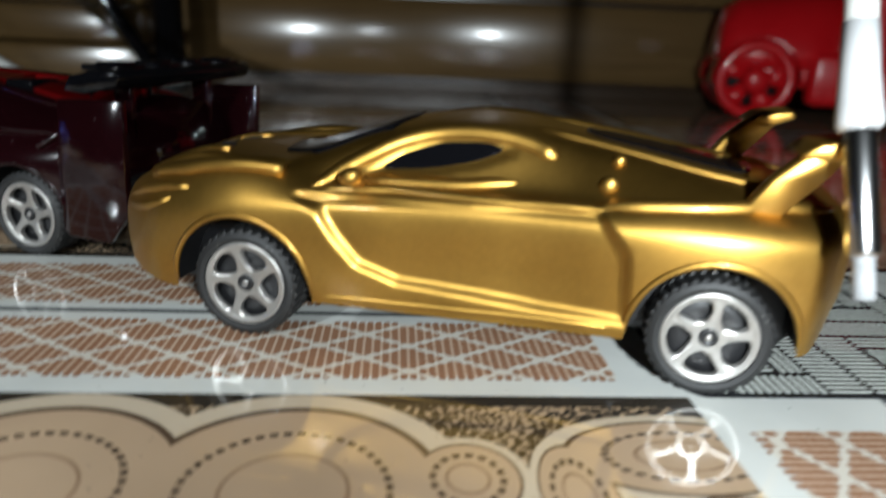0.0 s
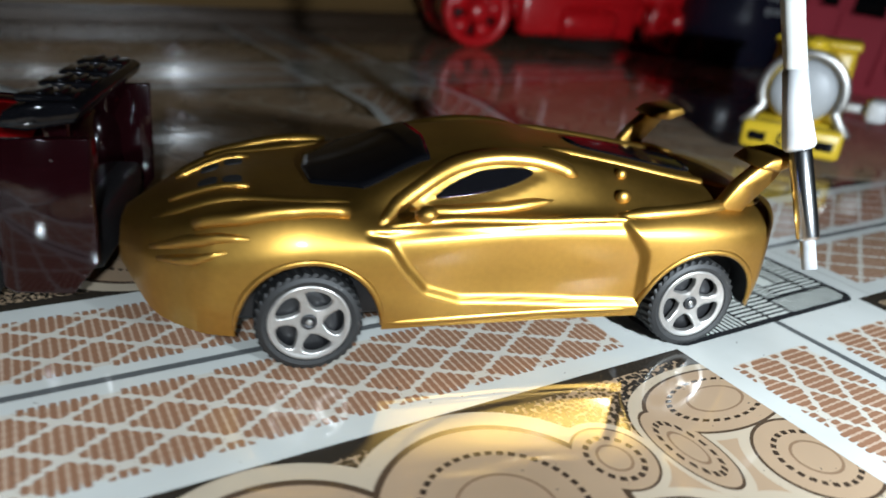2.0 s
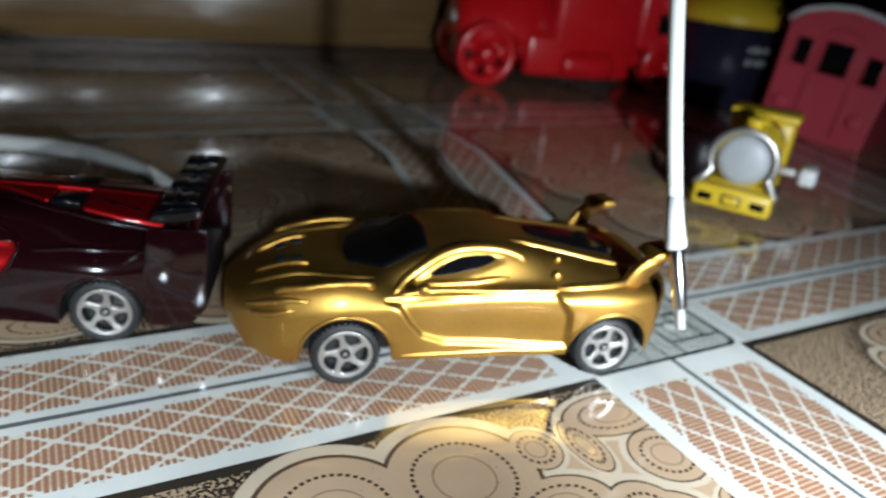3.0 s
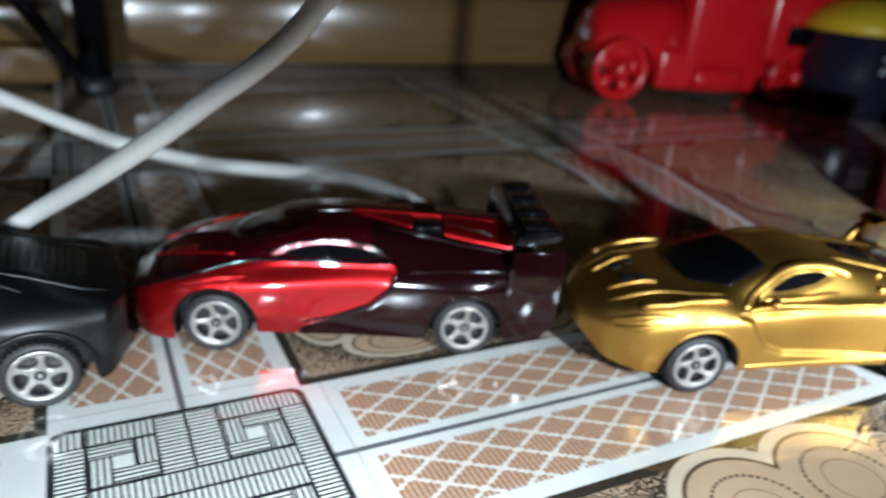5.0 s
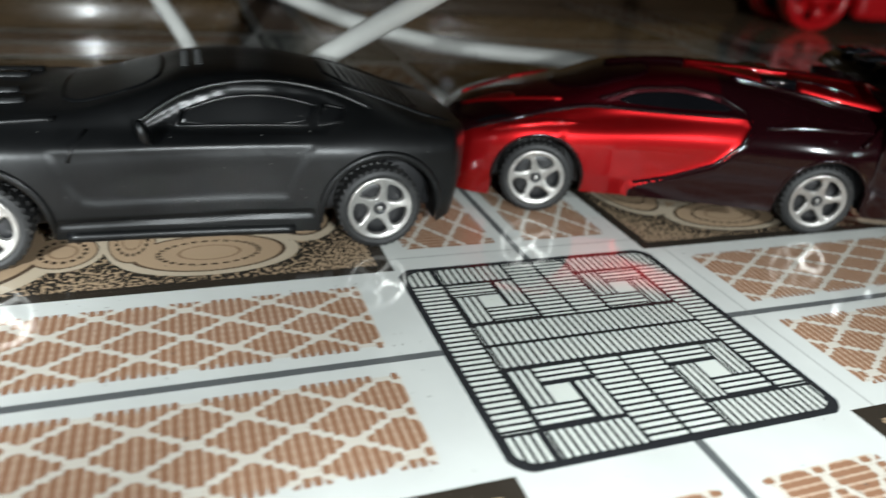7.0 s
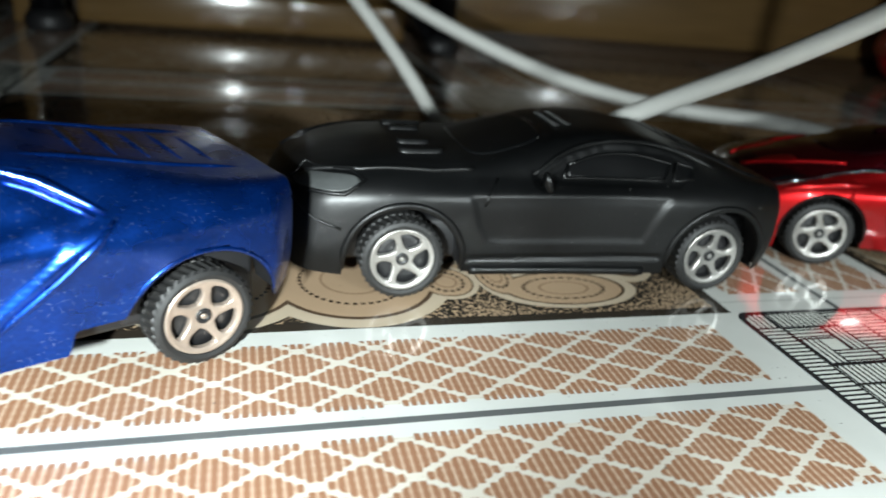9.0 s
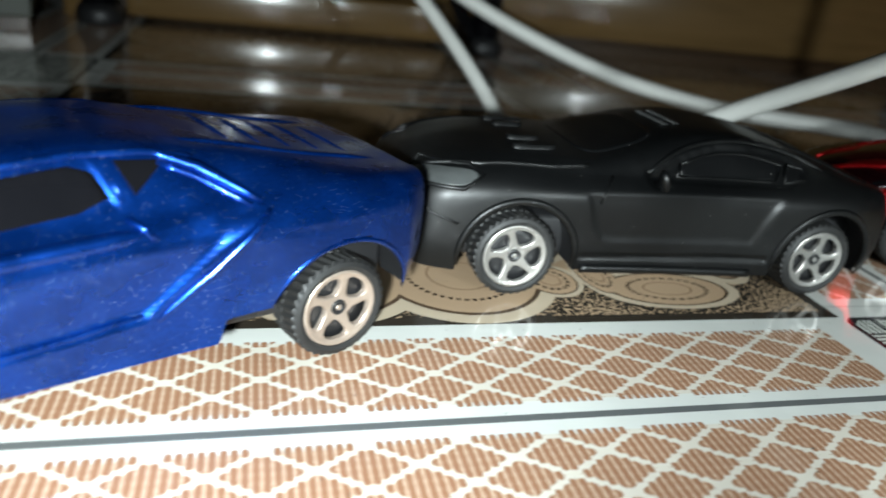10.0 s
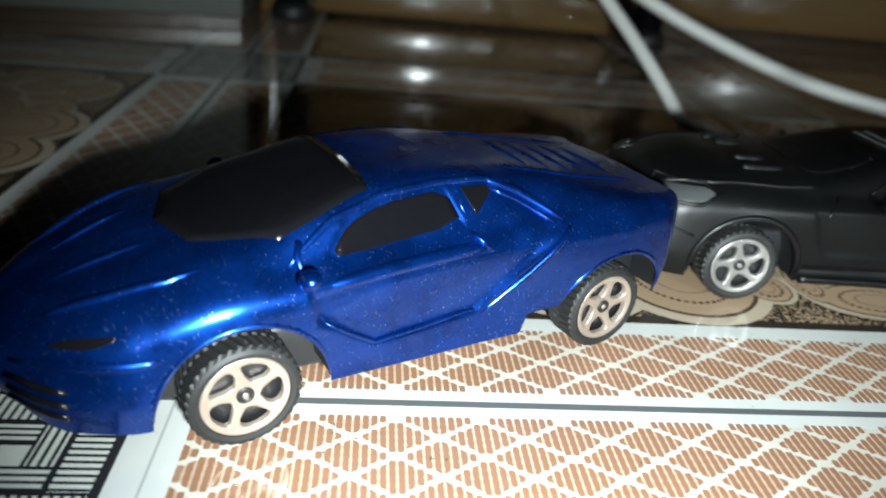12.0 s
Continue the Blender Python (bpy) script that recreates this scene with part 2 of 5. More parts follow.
    # wear: crumbs and specks, a faint seam across each strip, dulled and slightly soiled patches
    seam = (u - 0.585).abs().lt(0.0035) * strip_x + (v - 0.585).abs().lt(0.0035) * strip_y
    col = colour(col, seam.min(1.0) * 0.55, (0.2, 0.2, 0.19))
    col = colour(col, (noise_at(900, 2.0) * 0.75 + noise_at(60, 3.0) * 0.25).gt(0.69), (0.10, 0.085, 0.07))
    dirt = (noise_at(35, 5.0) - 0.5) * 0.5
    hsv = t.nodes.new("ShaderNodeHueSaturation")
    t.links.new(col, hsv.inputs["Color"])
    t.links.new((dirt + 1.0).socket, hsv.inputs["Value"])
    t.links.new(hsv.outputs[0], b.inputs["Base Color"])
    t.links.new(((noise_at(90, 5.0) - 0.45).max(0.0) * 0.4 + 0.055).socket, b.inputs["Roughness"])
    b.inputs["Specular IOR Level"].default_value = 0.6
    bump = t.nodes.new("ShaderNodeBump")
    bump.inputs["Strength"].default_value, bump.inputs["Distance"].default_value = 0.12, 0.002
    t.links.new(noise_at(28, 2.0).socket, bump.inputs["Height"])
    t.links.new(bump.outputs[0], b.inputs["Normal"])
    return m


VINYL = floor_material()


# ---- builders ----
def link(name, me, material, parent=None, label="", place=None):
    ob = new(name, me)
    me.materials.clear()
    me.materials.append(material)
    if parent:
        ob.parent = parent
    if place is not None:
        ob.matrix_basis = place
    if label:
        ob["label"] = label
    return ob


def part(name, bm, material, parent=None, label="", smooth=True, place=None):
    """A bmesh, in modules, as one mesh object in metres."""
    me = bpy.data.meshes.new(name)
    bmesh.ops.scale(bm, vec=(K, K, K), verts=bm.verts)
    bmesh.ops.recalc_face_normals(bm, faces=bm.faces)
    for f in bm.faces:
        f.smooth = smooth
    bm.to_mesh(me)
    bm.free()
    return link(name, me, material, parent, label, place)


def box(lo, hi, bevel=0.0, segments=2):
    bm = bmesh.new()
    size = [b - a for a, b in zip(lo, hi)]
    bmesh.ops.create_cube(bm, size=1.0, matrix=Matrix.Translation([(a + b) / 2 for a, b in zip(lo, hi)]) @ Matrix.Diagonal((*size, 1)))
    if bevel:
        bmesh.ops.bevel(bm, geom=bm.edges[:], offset=bevel, segments=segments, affect="EDGES", profile=0.5)
    return bm


def put_rings(bm, rings, closed=True, caps=True):
    """Skin rings of points, in order."""
    rows = [[bm.verts.new(p) for p in ring] for ring in rings]
    n = len(rows[0])
    for r0, r1 in zip(rows, rows[1:]):
        for i in range(n if closed else n - 1):
            j = (i + 1) % n
            bm.faces.new((r0[i], r0[j], r1[j], r1[i]))
    if caps and closed:
        bm.faces.new(rows[0][::-1])
        bm.faces.new(rows[-1])
    return bm


def lathe(profile, steps=32, axis="y", caps=True):
    """Turn a profile of (radius, along) about an axis."""
    bm = bmesh.new()
    rings = []
    for r, a in profile:
        ring = []
        for i in range(steps):
            w = 2 * math.pi * i / steps
            c, s = r * math.cos(w), r * math.sin(w)
            ring.append({"y": (c, a, s), "z": (c, s, a), "x": (a, c, s)}[axis])
        rings.append(ring)
    put_rings(bm, rings, caps=caps)
    return bm


def tube(points, radius, sides=10, bm=None):
    """A round tube along points; radius is one number or one a point."""
    bm = bm or bmesh.new()
    pts = [Vector(p) for p in points]
    rad = radius if isinstance(radius, (list, tuple)) else [radius] * len(pts)
    side = None
    rings = []
    for i, p in enumerate(pts):
        way = (pts[min(i + 1, len(pts) - 1)] - pts[max(i - 1, 0)]).normalized()
        side = way.orthogonal().normalized() if side is None else (side - way * side.dot(way)).normalized()
        other = way.cross(side)
        rings.append([p + rad[i] * (math.cos(w) * side + math.sin(w) * other) for w in (2 * math.pi * k / sides for k in range(sides))])
    return put_rings(bm, rings)


def bezier(p0, p1, p2, p3, n=24):
    out = []
    for i in range(n + 1):
        w = i / n
        out.append(sum((Vector(p) * c for p, c in zip((p0, p1, p2, p3), ((1 - w) ** 3, 3 * w * (1 - w) ** 2, 3 * w * w * (1 - w), w**3))), Vector()))
    return out


def ease(keys):
    """A smooth curve through (x, value) keys that does not overshoot."""
    xs, ys = (np.array(c, float) for c in zip(*keys))
    d = np.diff(ys) / np.diff(xs)
    m = np.r_[d[0], [0 if a * b <= 0 else 2 * a * b / (a + b) for a, b in zip(d, d[1:])], d[-1]]

    def at(x):
        i = int(np.clip(np.searchsorted(xs, x) - 1, 0, len(d) - 1))
        h = xs[i + 1] - xs[i]
        w = float(np.clip((x - xs[i]) / h, 0, 1))
        return float(ys[i] * (1 + 2 * w) * (1 - w) ** 2 + h * m[i] * w * (1 - w) ** 2 + ys[i + 1] * w * w * (3 - 2 * w) + h * m[i + 1] * w * w * (w - 1))

    return at


# ---- toy cars: a shell with cut wheel arches, panes, trim and four wheels ----
HALF = 0.40   # from the car's middle to the outer face of its wheels
WHEEL_R = 0.15


class Shell:
    """A car's skin. Along x (0 at the rear axle, forward positive) six points make each half section, from the sill to the middle of the top."""

    def __init__(self, rear, front, base, arches, arch_r, panels=(), **keys):
        self.panels = [(np.array(line, float), depth, edge) for line, depth, edge in panels]
        self.rear, self.front, self.arches, self.arch_r = rear, front, arches, arch_r
        self.curves = {k: ease(v) for k, v in keys.items()}
        self.base = ease(base)
        self.rows = np.array([self.section(x) for x in np.linspace(rear, front, 241)])

    def offset(self, xs, zs):
        """How far sunk or raised panels, closed lines of (x, z), move the sides."""
        p = np.stack([np.atleast_1d(xs), np.atleast_1d(zs)], 1).astype(float)
        total = np.zeros(len(p))
        for line, depth, edge in self.panels:
            lo, hi = line.min(0) - edge, line.max(0) + edge
            if len(p) == 1 and ((p[0] < lo) | (p[0] > hi)).any():
                continue
            a, b = line, np.roll(line, -1, 0)
            ab = b - a
            near, inside = np.full(len(p), 9.0), np.zeros(len(p), bool)
            for (ax, az), (bx, bz), (dx, dz) in zip(a, b, ab):
                w = np.clip(((p[:, 0] - ax) * dx + (p[:, 1] - az) * dz) / (dx * dx + dz * dz), 0, 1)
                near = np.minimum(near, np.hypot(p[:, 0] - ax - w * dx, p[:, 1] - az - w * dz))
                cross = (az > p[:, 1]) != (bz > p[:, 1])
                if dz:
                    inside ^= cross & (p[:, 0] < ax + dx * (p[:, 1] - az) / dz)
            w = np.clip(np.where(inside, near, -near) / edge + 0.5, 0, 1)
            total += depth * w * w * (3 - 2 * w)
        return total

    def half(self, x):
        k = float(np.clip((x - self.rear) / (self.front - self.rear), 0, 1)) * 240
        i = min(int(k), 239)
        return self.rows[i] * (1 - (k - i)) + self.rows[i + 1] * (k - i)

    def section(self, x, per=13):
        c = {k: f(x) for k, f in self.curves.items()}
        zb = self.base(x)
        pts = [(c["y0"], zb), (c["y1"], zb + (c["zs"] - zb) * 0.42), (c["ys"], c["zs"]), (c["yd"], c["zd"]), (c["yr"], c["zr"]), (0.0, c["zt"])]
        ext = [(pts[0][0] * 2 - pts[1][0], pts[0][1] * 2 - pts[1][1])] + pts + [(-pts[4][0], pts[4][1])]
        out = []
        for i in range(1, 6):
            p0, p1, p2, p3 = (np.array(ext[j]) for j in (i - 1, i, i + 1, i + 2))
            for k in range(per):
                w = k / per
                out.append(0.5 * (2 * p1 + (p2 - p0) * w * 0.8 + (2 * p1 * 0 + (-3 * p1 + 3 * p2) * 2 - (p2 - p0) * 0.8 * 2 - (p3 - p1) * 0.8) * w * w
                                  + (-2 * (p2 - p1) * 2 + (p2 - p0) * 0.8 + (p3 - p1) * 0.8) * w**3))
        out.append(np.array(pts[5]))
        return np.array(out)

    def side(self, x, z):
        """Half width at a height."""
        h = self.half(x)
        zz = np.maximum.accumulate(h[:, 1]) + np.arange(len(h)) * 1e-6
        return float(np.interp(z, zz, h[:, 0])) + float(self.offset(x, z)[0])

    def top(self, x, y):
        h = self.half(x)
        k = int(h[:, 0].argmax())
        return float(np.interp(abs(y), h[k:, 0][::-1], h[k:, 1][::-1]))

    def mesh(self, steps=260):
        xs = np.linspace(self.rear, self.front, steps)
        bm = bmesh.new()
        rows = []
        for x in xs:
            h = self.half(float(x))
            ring = [(float(x), float(y), float(z)) for y, z in h] + [(float(x), -float(y), float(z)) for y, z in h[-2::-1]]
            rows.append([bm.verts.new(p) for p in ring])
        n = len(rows[0])
        for r0, r1 in zip(rows, rows[1:]):
            for i in range(n - 1):
                bm.faces.new((r0[i], r0[i + 1], r1[i + 1], r1[i]))
        bm.faces.new(rows[0])
        bm.faces.new(rows[-1][::-1])
        flank = [vert for vert in bm.verts if abs(vert.co.y) > 0.18]
        for vert, d in zip(flank, self.offset([v.co.x for v in flank], [v.co.z for v in flank])):
            vert.co.y += float(d) if vert.co.y > 0 else -float(d)
        # wheel arches: points of the sides near the circle go onto it, faces within it go
        cut = set()
        step = (self.front - self.rear) / steps
        for vert in bm.verts:
            x, y, z = vert.co
            if abs(y) < 0.27:
                continue
            for ax in self.arches:
                r = math.hypot(x - ax, z - WHEEL_R) if z > WHEEL_R else abs(x - ax)
                if z > 0.5:
                    continue
                if r < self.arch_r - step * 0.55:
                    cut.add(vert)
                elif r < self.arch_r + step * 0.55 and r > 1e-6:
                    vert.co.x = ax + (x - ax) * self.arch_r / r
                    if z > WHEEL_R:
                        vert.co.z = WHEEL_R + (z - WHEEL_R) * self.arch_r / r
        bmesh.ops.delete(bm, geom=list(cut), context="VERTS")
        return bm


def outline(points, n=40):
    """Points spread evenly along a closed line."""
    pts = [np.array(p, float) for p in points]
    pts.append(pts[0])
    d = np.r_[0, np.cumsum([np.linalg.norm(b - a) for a, b in zip(pts, pts[1:])])]
    at = np.linspace(0, d[-1], n, endpoint=False)
    return np.stack([np.interp(at, d, [p[k] for p in pts]) for k in (0, 1)], 1)


def smoothed(points, rounds=2):
    """Round off a closed line's corners."""
    pts = [np.array(p, float) for p in points]
    for _ in range(rounds):
        pts = [q for a, b in zip(pts, pts[1:] + pts[:1]) for q in (a * 0.8 + b * 0.2, a * 0.2 + b * 0.8)]
    return pts


def patch(shell, points, lift=0.006, top=False, sign=1, rings=9, n=64, rounds=2, thick=0.01):
    """A pane or panel that follows the skin within a closed line of (x, z) on a side, or (x, y) on the top."""
    line = outline(smoothed(points, rounds) if rounds else points, n)
    mid = line.mean(0)

    def place(p, up):
        if top:
            return (p[0], p[1], shell.top(p[0], p[1]) + up)
        return (p[0], sign * (shell.side(p[0], p[1]) + up), p[1])

    bm = bmesh.new()
    loops = [[place(mid + (p - mid) * 1.0, -thick) for p in line]]
    loops += [[place(mid + (p - mid) * s, lift) for p in line] for s in np.linspace(1, 0.12, rings)]
    put_rings(bm, loops, caps=False)
    bm.verts.ensure_lookup_table()
    bm.faces.new(bm.verts[-n:])
    return bm


def flow(points, n=6):
    """A smooth open line through (x, z) points."""
    p = [np.array(q, float) for q in points]
    p = [2 * p[0] - p[1], *p, 2 * p[-1] - p[-2]]
    out = []
    for a, b, c, d in zip(p, p[1:], p[2:], p[3:]):
        for w in (k / n for k in range(n)):
            out.append(0.5 * (2 * b + (c - a) * w + (2 * a - 5 * b + 4 * c - d) * w * w + (3 * b - a - 3 * c + d) * w**3))
    return out + [p[-2]]


def trim(shell, points, radius=0.008, sign=1, top=False, lift=0.0, closed=False, step=0.03):
    """A raised bead along a line on the skin."""
    pts = [np.array(p, float) for p in points] + ([np.array(points[0], float)] if closed else [])
    run = []
    for a, b in zip(pts, pts[1:]):
        k = max(1, int(np.linalg.norm(b - a) / step))
        run += [a + (b - a) * i / k for i in range(k)]
    run.append(pts[-1])
    if lift < 0 and not closed:
        radius = [radius * min(1.0, 0.45 + 0.2 * min(i, len(run) - 1 - i)) for i in range(len(run))]
    if top:
        return tube([(p[0], p[1], shell.top(p[0], p[1]) + lift) for p in run], radius, 8)
    return tube([(p[0], sign * (shell.side(p[0], p[1]) + lift), p[1]) for p in run], radius, 8)


def make_wheel(car, x, sign, rim_material, turn=0.0):
    """One wheel: a black hub block with a treaded tyre, a five-hole rim and a cap."""
    y = sign * (HALF - 0.065)
    at = Matrix.Translation((K * x, K * y, K * WHEEL_R)) @ Matrix.Rotation(0 if sign > 0 else math.pi, 4, "Z") @ Matrix.Rotation(turn, 4, "Y")
    wheel = part("wheel", lathe([(0.02, -0.10), (0.10, -0.07), (0.112, 0.02), (0.112, 0.030), (0.06, 0.026)]), BLACK_PLASTIC, car, place=at)
    steps, tyre, rings = 144, bmesh.new(), []
    rows = [(0.112, -0.065, 0), (0.132, -0.069, 0), (0.141, -0.064, 0), (0.1455, -0.056, 1), (0.1455, -0.03, 1), (0.1455, -0.006, 1), (0.1455, -0.004, 0), (0.1455, 0.004, 0),
            (0.1455, 0.006, 2), (0.1455, 0.03, 2), (0.1455, 0.054, 2), (0.141, 0.062, 0), (0.130, 0.067, 0), (0.118, 0.064, 0), (0.114, 0.05, 0), (0.106, 0.02, 0)]
    for r, a, tread in rows:
        ring = []
        for i in range(steps):
            skew = {0: 0, 1: -a, 2: a}[tread] * 1.6
            w = 2 * math.pi * i / steps
            up = 0.0055 if tread and (i // 2 + (tread == 2)) % 2 == 0 else 0.0
            ring.append(((r + up) * math.cos(w + skew), a, (r + up) * math.sin(w + skew)))
        rings.append(ring)
    put_rings(tyre, rings)
    part("tyre", tyre, RUBBER, wheel, smooth=False)
    # five sectors, each with a rounded, swept opening; then the inner disc and the outer lip
    rim, half = bmesh.new(), math.pi / 5
    hole = np.array(outline(smoothed([(-0.54, 0.0995), (0.20, 0.1025), (0.47, 0.0925), (0.55, 0.066), (0.20, 0.0375), (-0.31, 0.0505)], 2), 48))
    mid, r0, r1 = hole.mean(0), 0.029, 0.108
    border = [(-half + 2 * half * k / 12, r1) for k in range(12)] + [(half, r1 - (r1 - r0) * k / 8) for k in range(8)]
    border += [(half - 2 * half * k / 12, r0) for k in range(12)] + [(-half, r0 + (r1 - r0) * k / 8) for k in range(8)]

    def turned(p):
        return math.atan2((p[1] - mid[1]) / r1, (p[0] - mid[0]) / half * 0.6)

    around = sorted(hole, key=turned)
    angles = [turned(p) for p in around]
    edge = [np.array([np.interp(turned(p), angles, [q[i] for q in around], period=2 * math.pi) for i in (0, 1)]) for p in border]

    def rim_point(p, sector, sink=0.0):
        w = p[0] + 2 * half * sector
        return rim.verts.new((p[1] * math.cos(w), 0.049 + 0.13 * (p[1] - 0.02) - sink, p[1] * math.sin(w)))

    for sector in range(5):
        loops = [[rim_point(np.array(p) * (1 - g) + q * g, sector, sink) for p, q in zip(border, edge)] for g, sink in ((0, 0), (0.5, 0), (0.9, 0), (1.0, 0.003))]
        for l0, l1 in zip(loops, loops[1:]):
            for i in range(len(border)):
                j = (i + 1) % len(border)
                rim.faces.new((l0[i], l0[j], l1[j], l1[i]))
    for profile in (((0.003, 0.0495), (0.02, 0.0495), (r0, 0.049 + 0.13 * (r0 - 0.02))), ((r1, 0.049 + 0.13 * (r1 - 0.02)), (0.113, 0.0635), (0.119, 0.062), (0.122, 0.054), (0.122, 0.04))):
        rows = [[rim.verts.new((r * math.cos(half * k / 6), h, r * math.sin(half * k / 6))) for k in range(60)] for r, h in profile]
        for l0, l1 in zip(rows, rows[1:]):
            for i in range(60):
                rim.faces.new((l0[i], l0[(i + 1) % 60], l1[(i + 1) % 60], l1[i]))
    bmesh.ops.remove_doubles(rim, verts=rim.verts, dist=1e-5)
    bmesh.ops.recalc_face_normals(rim, faces=rim.faces)
    edges = [e for e in rim.edges if e.is_boundary]
    deep = bmesh.ops.extrude_edge_only(rim, edges=edges)
    for v in (g for g in deep["geom"] if isinstance(g, bmesh.types.BMVert)):
        v.co.y -= 0.016
    bmesh.ops.scale(rim, vec=(0.97, 1.0, 0.97), verts=rim.verts)
    part("rim", rim, rim_material, wheel)
    part("hub_cap", lathe([(0.023, 0.045), (0.023, 0.0545), (0.020, 0.0565), (0.014, 0.056), (0.012, 0.053), (0.002, 0.053)], 20), BLACK_PLASTIC, wheel)
    part("axle_pin", lathe([(0.009, 0.050), (0.009, 0.0555), (0.006, 0.0570), (0.001, 0.0572)], 12), rim_material, wheel)
    return wheel


def chassis(car, shell, floor_z=0.1, rim=SILVER):
    """The black underbody, wheel wells and the four wheels."""
    lo, hi = shell.rear + 0.09, shell.front - 0.22
    part("underbody", box((lo, -0.27, floor_z), (hi, 0.27, 0.26), 0.02), BLACK_PLASTIC, car)
    part("axle_housing", box((shell.arches[0] - 0.2, -0.30, 0.12), (shell.arches[0] + 0.2, 0.30, 0.3), 0.02), BLACK_PLASTIC, car)
    for x in shell.arches:
        for sign in (1, -1):
            bm = bmesh.new()
            r = shell.arch_r + 0.006
            arc = [(x + r * math.cos(w), WHEEL_R + r * math.sin(w)) for w in np.linspace(math.pi * 1.12, -math.pi * 0.12, 40)]
            arc = [p for p in arc if p[1] > shell.base(p[0]) + 0.004]
            deep = [min(shell.side(px, max(pz, 0.12)) - 0.012, 0.44) for px, pz in arc]
            put_rings(bm, [[(px, sign * d, pz) for (px, pz), d in zip(arc, deep)], [(px, sign * 0.26, pz) for px, pz in arc]], closed=False, caps=False)
            part("wheel_well", bm, BLACK_PLASTIC, car)
    for k, x in enumerate(shell.arches):
        for sign in (1, -1):
            make_wheel(car, x, sign, rim, turn=0.4 * k + 0.2)


def car_root(name, hub, heading, label):
    """An empty at the floor under the rear axle's middle; hub: the outer face of the left rear wheel."""
    car = new(name)
    w = radians(heading)
    x, y = hub[0] + HALF * math.sin(w), hub[1] - HALF * math.cos(w)
    car.matrix_basis = pose(K * x, K * y, 0, 0, 0, heading)
    return tagged(car, label, "toy car", "toy cars in a row")


def sheet(points, y0, y1, bevel=0.006):
    """A flat plate cut to a line of (x, z) between two widths."""
    bm = bmesh.new()
    put_rings(bm, [[(x, y, z) for x, z in points] for y in (y0, y1)])
    bmesh.ops.bevel(bm, geom=bm.edges[:], offset=bevel, segments=2, affect="EDGES", profile=0.5)
    return bm


def arch_lips(car, sh, material, radius=0.012):
    for x in sh.arches:
        for sign in (1, -1):
            ring = [(x + sh.arch_r * math.cos(w), WHEEL_R + sh.arch_r * math.sin(w)) for w in np.linspace(3.3, -0.16, 30)]
            part("arch_lip", trim(sh, [p for p in ring if sh.rear + 0.03 < p[0] < sh.front - 0.03 and p[1] > sh.base(p[0]) + 0.006], radius, sign, lift=-0.004), material, car)


def both_sides(car, sh, name, points, material, **kw):
    for sign in (1, -1):
        part(name, patch(sh, points, sign=sign, **kw), material, car)


def both_trims(car, sh, name, points, material, radius=0.008, **kw):
    for sign in (1, -1):
        part(name, trim(sh, points, radius, sign, **kw), material, car)


def on_top(car, sh, name, points, material, mirror=False, **kw):
    part(name, patch(sh, points, top=True, **kw), material, car)
    if mirror:
        part(name, patch(sh, [(x, -y) for x, y in points][::-1], top=True, **kw), material, car)


def top_trims(car, sh, name, points, material, radius=0.008, **kw):
    for sign in (1, -1):
        part(name, trim(sh, [(x, sign * y) for x, y in points], radius, top=True, **kw), material, car)


def mirrors(car, at, size, material):
    for sign in (1, -1):
        bm = bmesh.new()
        bmesh.ops.create_uvsphere(bm, u_segments=16, v_segments=10, radius=1.0)
        bmesh.ops.transform(bm, matrix=Matrix.Translation((at[0], sign * at[1], at[2])) @ Matrix.Rotation(0.3, 4, "Y") @ Matrix.Diagonal((*size, 1)), verts=bm.verts)
        tube([(at[0] - 0.01, sign * (at[1] - 0.07), at[2] - 0.03), (at[0], sign * at[1], at[2] - 0.005)], 0.012, 8, bm)
        part("wing_mirror", bm, material, car)


def split(bm, keep):
    """Two bmeshes: the faces whose middle passes the test, and the rest."""
    other = bm.copy()
    for mesh, wanted in ((bm, True), (other, False)):
        bmesh.ops.delete(mesh, geom=[f for f in mesh.faces if keep(*f.calc_center_median()) != wanted], context="FACES")
    return bm, other


